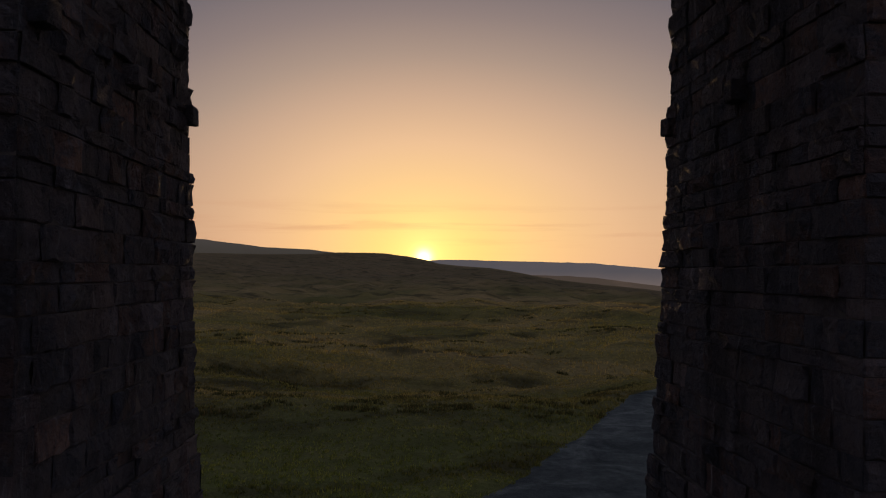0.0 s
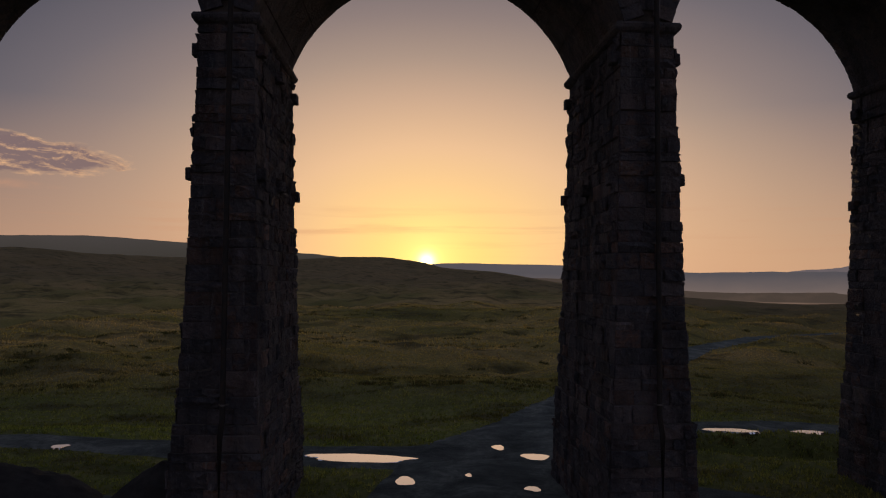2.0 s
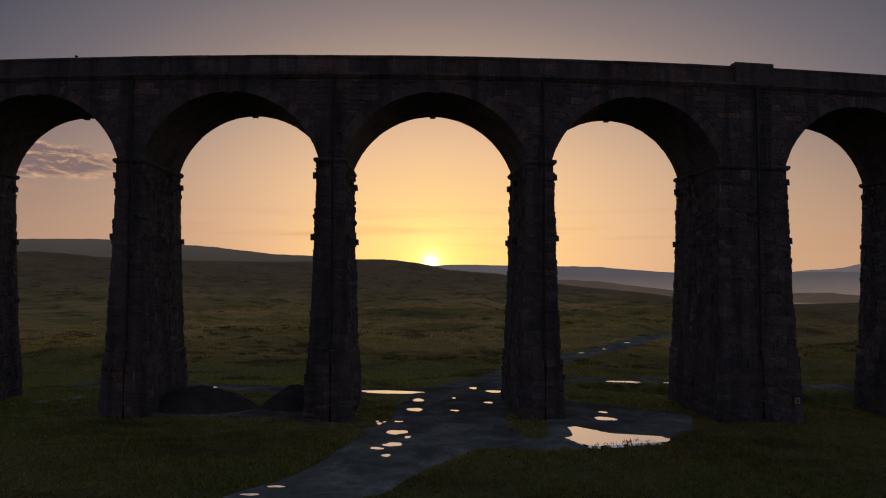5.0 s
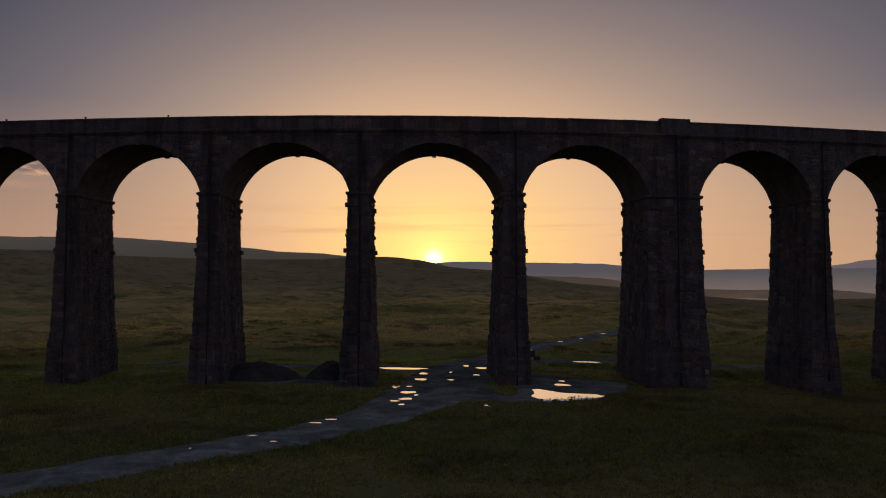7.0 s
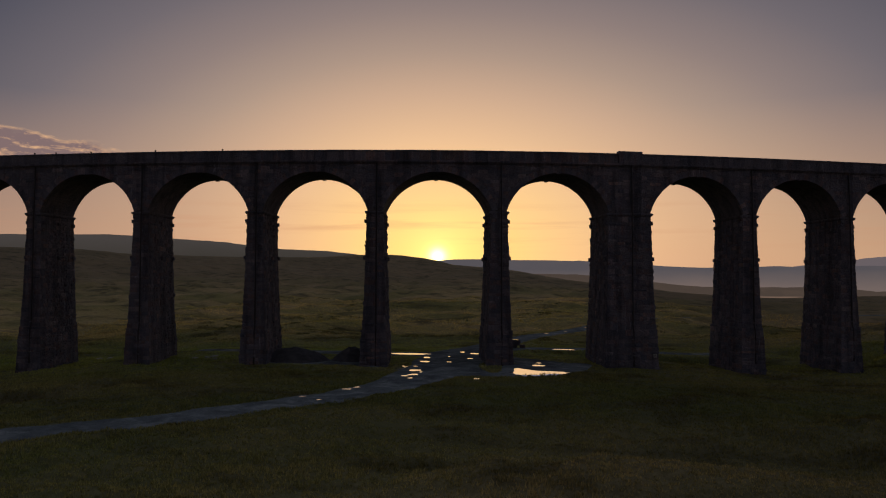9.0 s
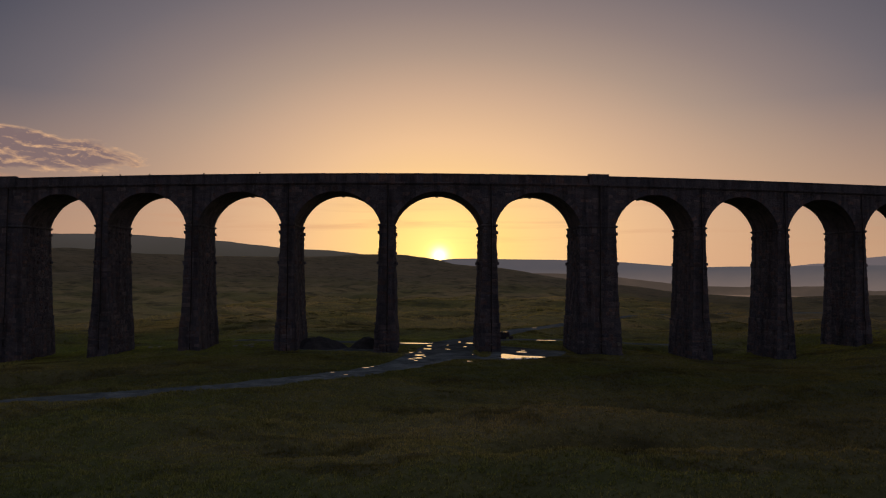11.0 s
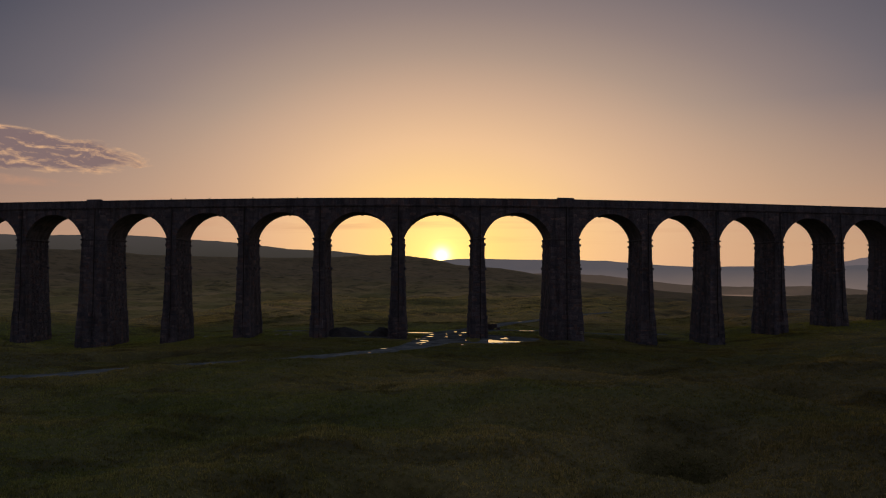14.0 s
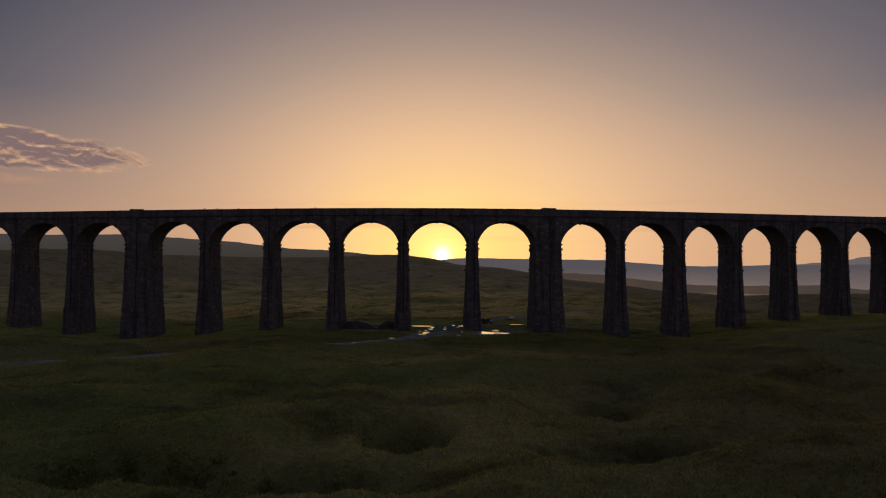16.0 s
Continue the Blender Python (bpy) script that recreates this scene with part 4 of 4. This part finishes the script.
def rock(x, y, sx, sy, sz, turn, seed, mat, label):
    """A boulder with broken faces, bedded in the turf."""
    r = np.random.default_rng(seed)
    bm = bmesh.new()
    bmesh.ops.create_icosphere(bm, subdivisions=2, radius=0.5)
    cut = [Vector(r.normal(size=3)).normalized() for _ in range(7)]
    for v in bm.verts:
        q = v.co.copy()
        for c in cut:
            d = q.dot(c)
            if d > 0.33:
                q -= c * (d - 0.33)
        v.co = Vector((q.x * sx, q.y * sy, q.z * sz)) + Vector(r.normal(0, 0.012, 3))
    me = bpy.data.meshes.new("boulder")
    bm.to_mesh(me)
    bm.free()
    me.materials.append(mat)
    ob = new("boulder", me)
    ob.matrix_basis = pose(x, y, float(ground_z(x, y)) + sz * 0.22, 4, -5, turn)
    tagged(ob, label, "boulder", "boulders by the piers")


def pale_nodes(N):
    pos = N.add("ShaderNodeNewGeometry").outputs["Position"]
    a, b = N.noise(pos, 2.5, 5.0), N.noise(pos, 14.0, 5.0)
    return principled(N, N.mix(N.math("MULTIPLY", b, 0.6), N.ramp(a, [(0.35, (0.22, 0.22, 0.21, 1)), (0.65, (0.45, 0.44, 0.42, 1))]), (0.16, 0.17, 0.12, 1)), 0.9, b, 0.6, 0.03)


LIMESTONE = material("limestone", pale_nodes)
for n, (x, y, a, b, c, turn) in enumerate([(-32.3, 33.4, 1.3, 0.5, 0.35, 12), (-31.0, 34.2, 0.9, 0.45, 0.4, -20), (-30.2, 35.3, 1.5, 0.5, 0.35, 30), (-29.5, 33.0, 0.6, 0.4, 0.3, 5), (-50.2, 44.5, 1.1, 0.6, 0.45, 8), (-49.0, 45.4, 1.4, 0.6, 0.4, -15)]):
    rock(x, y, a, b, c, turn, 30 + n, LIMESTONE, "pale limestone boulder lying in short grass near a pier")


def stone_trough(x, y):
    """A stone trough brimming with rain, a squared block lying against its end."""
    base = tagged(new("stone_trough"), "dark stone trough brimming with rainwater beside the track", "trough")
    base.matrix_basis = pose(x, y, float(ground_z(x, y)), 0, 0, 6) @ Matrix.Scale(1.2, 4)
    part("foot", rough_box("foot", 1.05, 0.8, 0.5, STONE, 1), base, m=pose(-0.1, 0, 0.2))
    H = Heap()
    for x0, x1, y0, y1 in ((-0.85, 0.85, -0.5, -0.38), (-0.85, 0.85, 0.38, 0.5), (-0.85, -0.72, -0.38, 0.38), (0.72, 0.85, -0.38, 0.38)):
        H.box(x0, x1, y0, y1, 0.42, 1.12)
    H.box(-0.84, 0.84, -0.49, 0.49, 0.40, 0.52)
    part("basin", H.mesh("basin", STONE), base)
    H = Heap()
    H.box(-0.73, 0.73, -0.39, 0.39, 0.50, 1.10)
    part("water", H.mesh("water", WATER), base, "still water level with the rim")
    part("masonry_block", rough_box("masonry_block", 0.6, 0.6, 0.5, STONE, 2), base, m=pose(1.2, 0, 0.2))


stone_trough(11.3, 49.5)


def notice_plate(s, along, z):
    """A small pale plate with dark bars of writing, screwed to the foot of a king pier."""
    x, y = on_plan(s, 0.0)
    h = heading(s)
    off = half_sizes(z, 1)[1] - W / 2 + 0.16
    ob = tagged(new("notice_plate"), "small pale enamel notice plate fixed on pier masonry", "sign")
    ob.matrix_basis = pose(x + math.cos(h) * along + math.sin(across(s)) * off, y + math.sin(h) * along - math.cos(across(s)) * off, z, 0, 0, math.degrees(h))
    H = Heap()
    H.box(-0.19, 0.19, -0.02, 0.12, -0.22, 0.22)
    part("plate", H.mesh("plate", LIMESTONE), ob)
    for k, (w, dz) in enumerate(((0.14, 0.12), (0.11, 0.03), (0.14, -0.06), (0.08, -0.14))):
        H = Heap()
        H.box(-w, w, -0.026, -0.015, dz - 0.02, dz + 0.02)
        part("lettering_bar", H.mesh("lettering_bar", IRON), ob)


notice_plate(next(s for s, king in PIERS if king and s > 0), 3.05, 1.5)


def boundary_marker(x, y):
    H = Heap()
    tube(H, [(0, 0, -0.2), (0.01, 0, 0.2), (0.02, 0, 0.42)], 0.05, 8)
    ob = new("marker_peg", H.mesh("marker_peg", LIMESTONE, True))
    ob.matrix_basis = pose(x, y, float(ground_z(x, y)), 3, 5, 0)
    tagged(ob, "small white marker peg in rough grass", "marker peg")


boundary_marker(-25.5, -50.5)


# ---- rough grass on the moor ----
def grass(x0, x1, y0, y1, count, tall, seed, density_cell=6.0):
    """Tussocks of a few blades each, thicker in drifts, none on the track."""
    r = np.random.default_rng(seed)
    x, y = r.uniform(x0, x1, count), r.uniform(y0, y1, count)
    d = value_noise(x, y, density_cell, seed) + 0.6 * value_noise(x, y, 1.7, seed + 1)
    k = (d > -1.25) & (track_mask(x, y) < -0.25)
    x, y, d = x[k], y[k], d[k]
    z = ground_z(x, y) - 0.03
    n, B = len(x), 4
    base = np.repeat(np.stack([x, y, z], -1), B, 0) + np.concatenate([r.normal(0, 0.09, (n * B, 2)), np.zeros((n * B, 1))], 1)
    a = r.uniform(0, 2 * np.pi, n * B)
    h = tall * r.uniform(0.5, 1.25, n * B) * np.repeat(0.8 + 0.35 * np.clip(d, -0.5, 1), B)
    w = 0.035 + 0.03 * r.random(n * B)
    side = np.stack([np.cos(a), np.sin(a), 0 * a], -1) * w[:, None]
    lean = np.stack([np.cos(a + 1.3), np.sin(a + 1.3), 0 * a], -1) * (h * r.uniform(0.1, 0.7, n * B))[:, None]
    tip = base + lean + np.stack([0 * h, 0 * h, h], -1)
    v = np.stack([base - side, base + side, tip], 1).reshape(-1, 3)
    e = 0.8
    if count < 100:
        return np.concatenate([v, np.tile((0.0, 0.0, 1.0), (len(v), 1))], 1)
    zn = ground_z(x, y)
    nrm = np.stack([zn - ground_z(x + e, y), zn - ground_z(x, y + e), np.full(n, e)], -1)
    nrm /= np.linalg.norm(nrm, axis=1)[:, None]
    return np.concatenate([v, np.repeat(nrm, 3 * B, 0)], 1)


def tufts(name, v, mat):
    """One mesh of blades; the lie of the ground below each tuft goes with it."""
    me = tri_mesh(name, v[:, :3], np.arange(len(v)).reshape(-1, 3), mat)
    a = me.attributes.new("lie", "FLOAT_VECTOR", "POINT")
    a.data.foreach_set("vector", v[:, 3:].astype(np.float32).ravel())
    return new(name, me)


def build_grass():
    v = np.concatenate([grass(-58, 58, -104, 22, 240000, 0.22, 71), grass(-75, 75, 22, 100, 90000, 0.22, 75), grass(-75, 95, 100, 260, 45000, 0.4, 79), grass(58, 120, -70, 100, 40000, 0.3, 83), grass(-120, -58, -70, 100, 40000, 0.3, 87)])
    ob = tufts("grass", v, GRASS)
    tagged(ob, "rough brown and green moor grass in tussocks", "grass", kind="stuff")
    r = np.random.default_rng(5)
    v = []
    for q in range(1200):
        cx, cy = r.uniform(-70, 80), 64 + 190 * r.random() ** 1.6
        if value_noise(cx * 0.6, cy, 14.0, 91) + 0.5 * value_noise(cx, cy, 5.0, 92) < 0.12:
            continue
        w = r.uniform(0.35, 1.1)
        v.append(grass(cx - 1.5 * w, cx + 1.5 * w, cy - 0.6 * w, cy + 0.6 * w, 30, 0.34, int(r.integers(1e6))))
    # dark rushes packed into the hollows stand in for their shade
    for hx, hy, hz, sx, sy in PITS:
        for q in range(int(5 * sx * sy) + 30 if hy < 0 else 30):
            a, d = r.uniform(0, 6.28), math.sqrt(r.random()) * 0.95
            cx, cy = hx + sx * d * math.cos(a), hy + sy * d * math.sin(a)
            v.append(grass(cx - 0.6, cx + 0.6, cy - 0.5, cy + 0.5, 24, 0.24, int(r.integers(1e6))))
    v = np.concatenate(v)
    ob = tufts("rushes", v, RUSH)
    tagged(ob, "dark clumps of rushes on the moor, and filling hollows as shade", "rushes", kind="stuff")


build_grass()
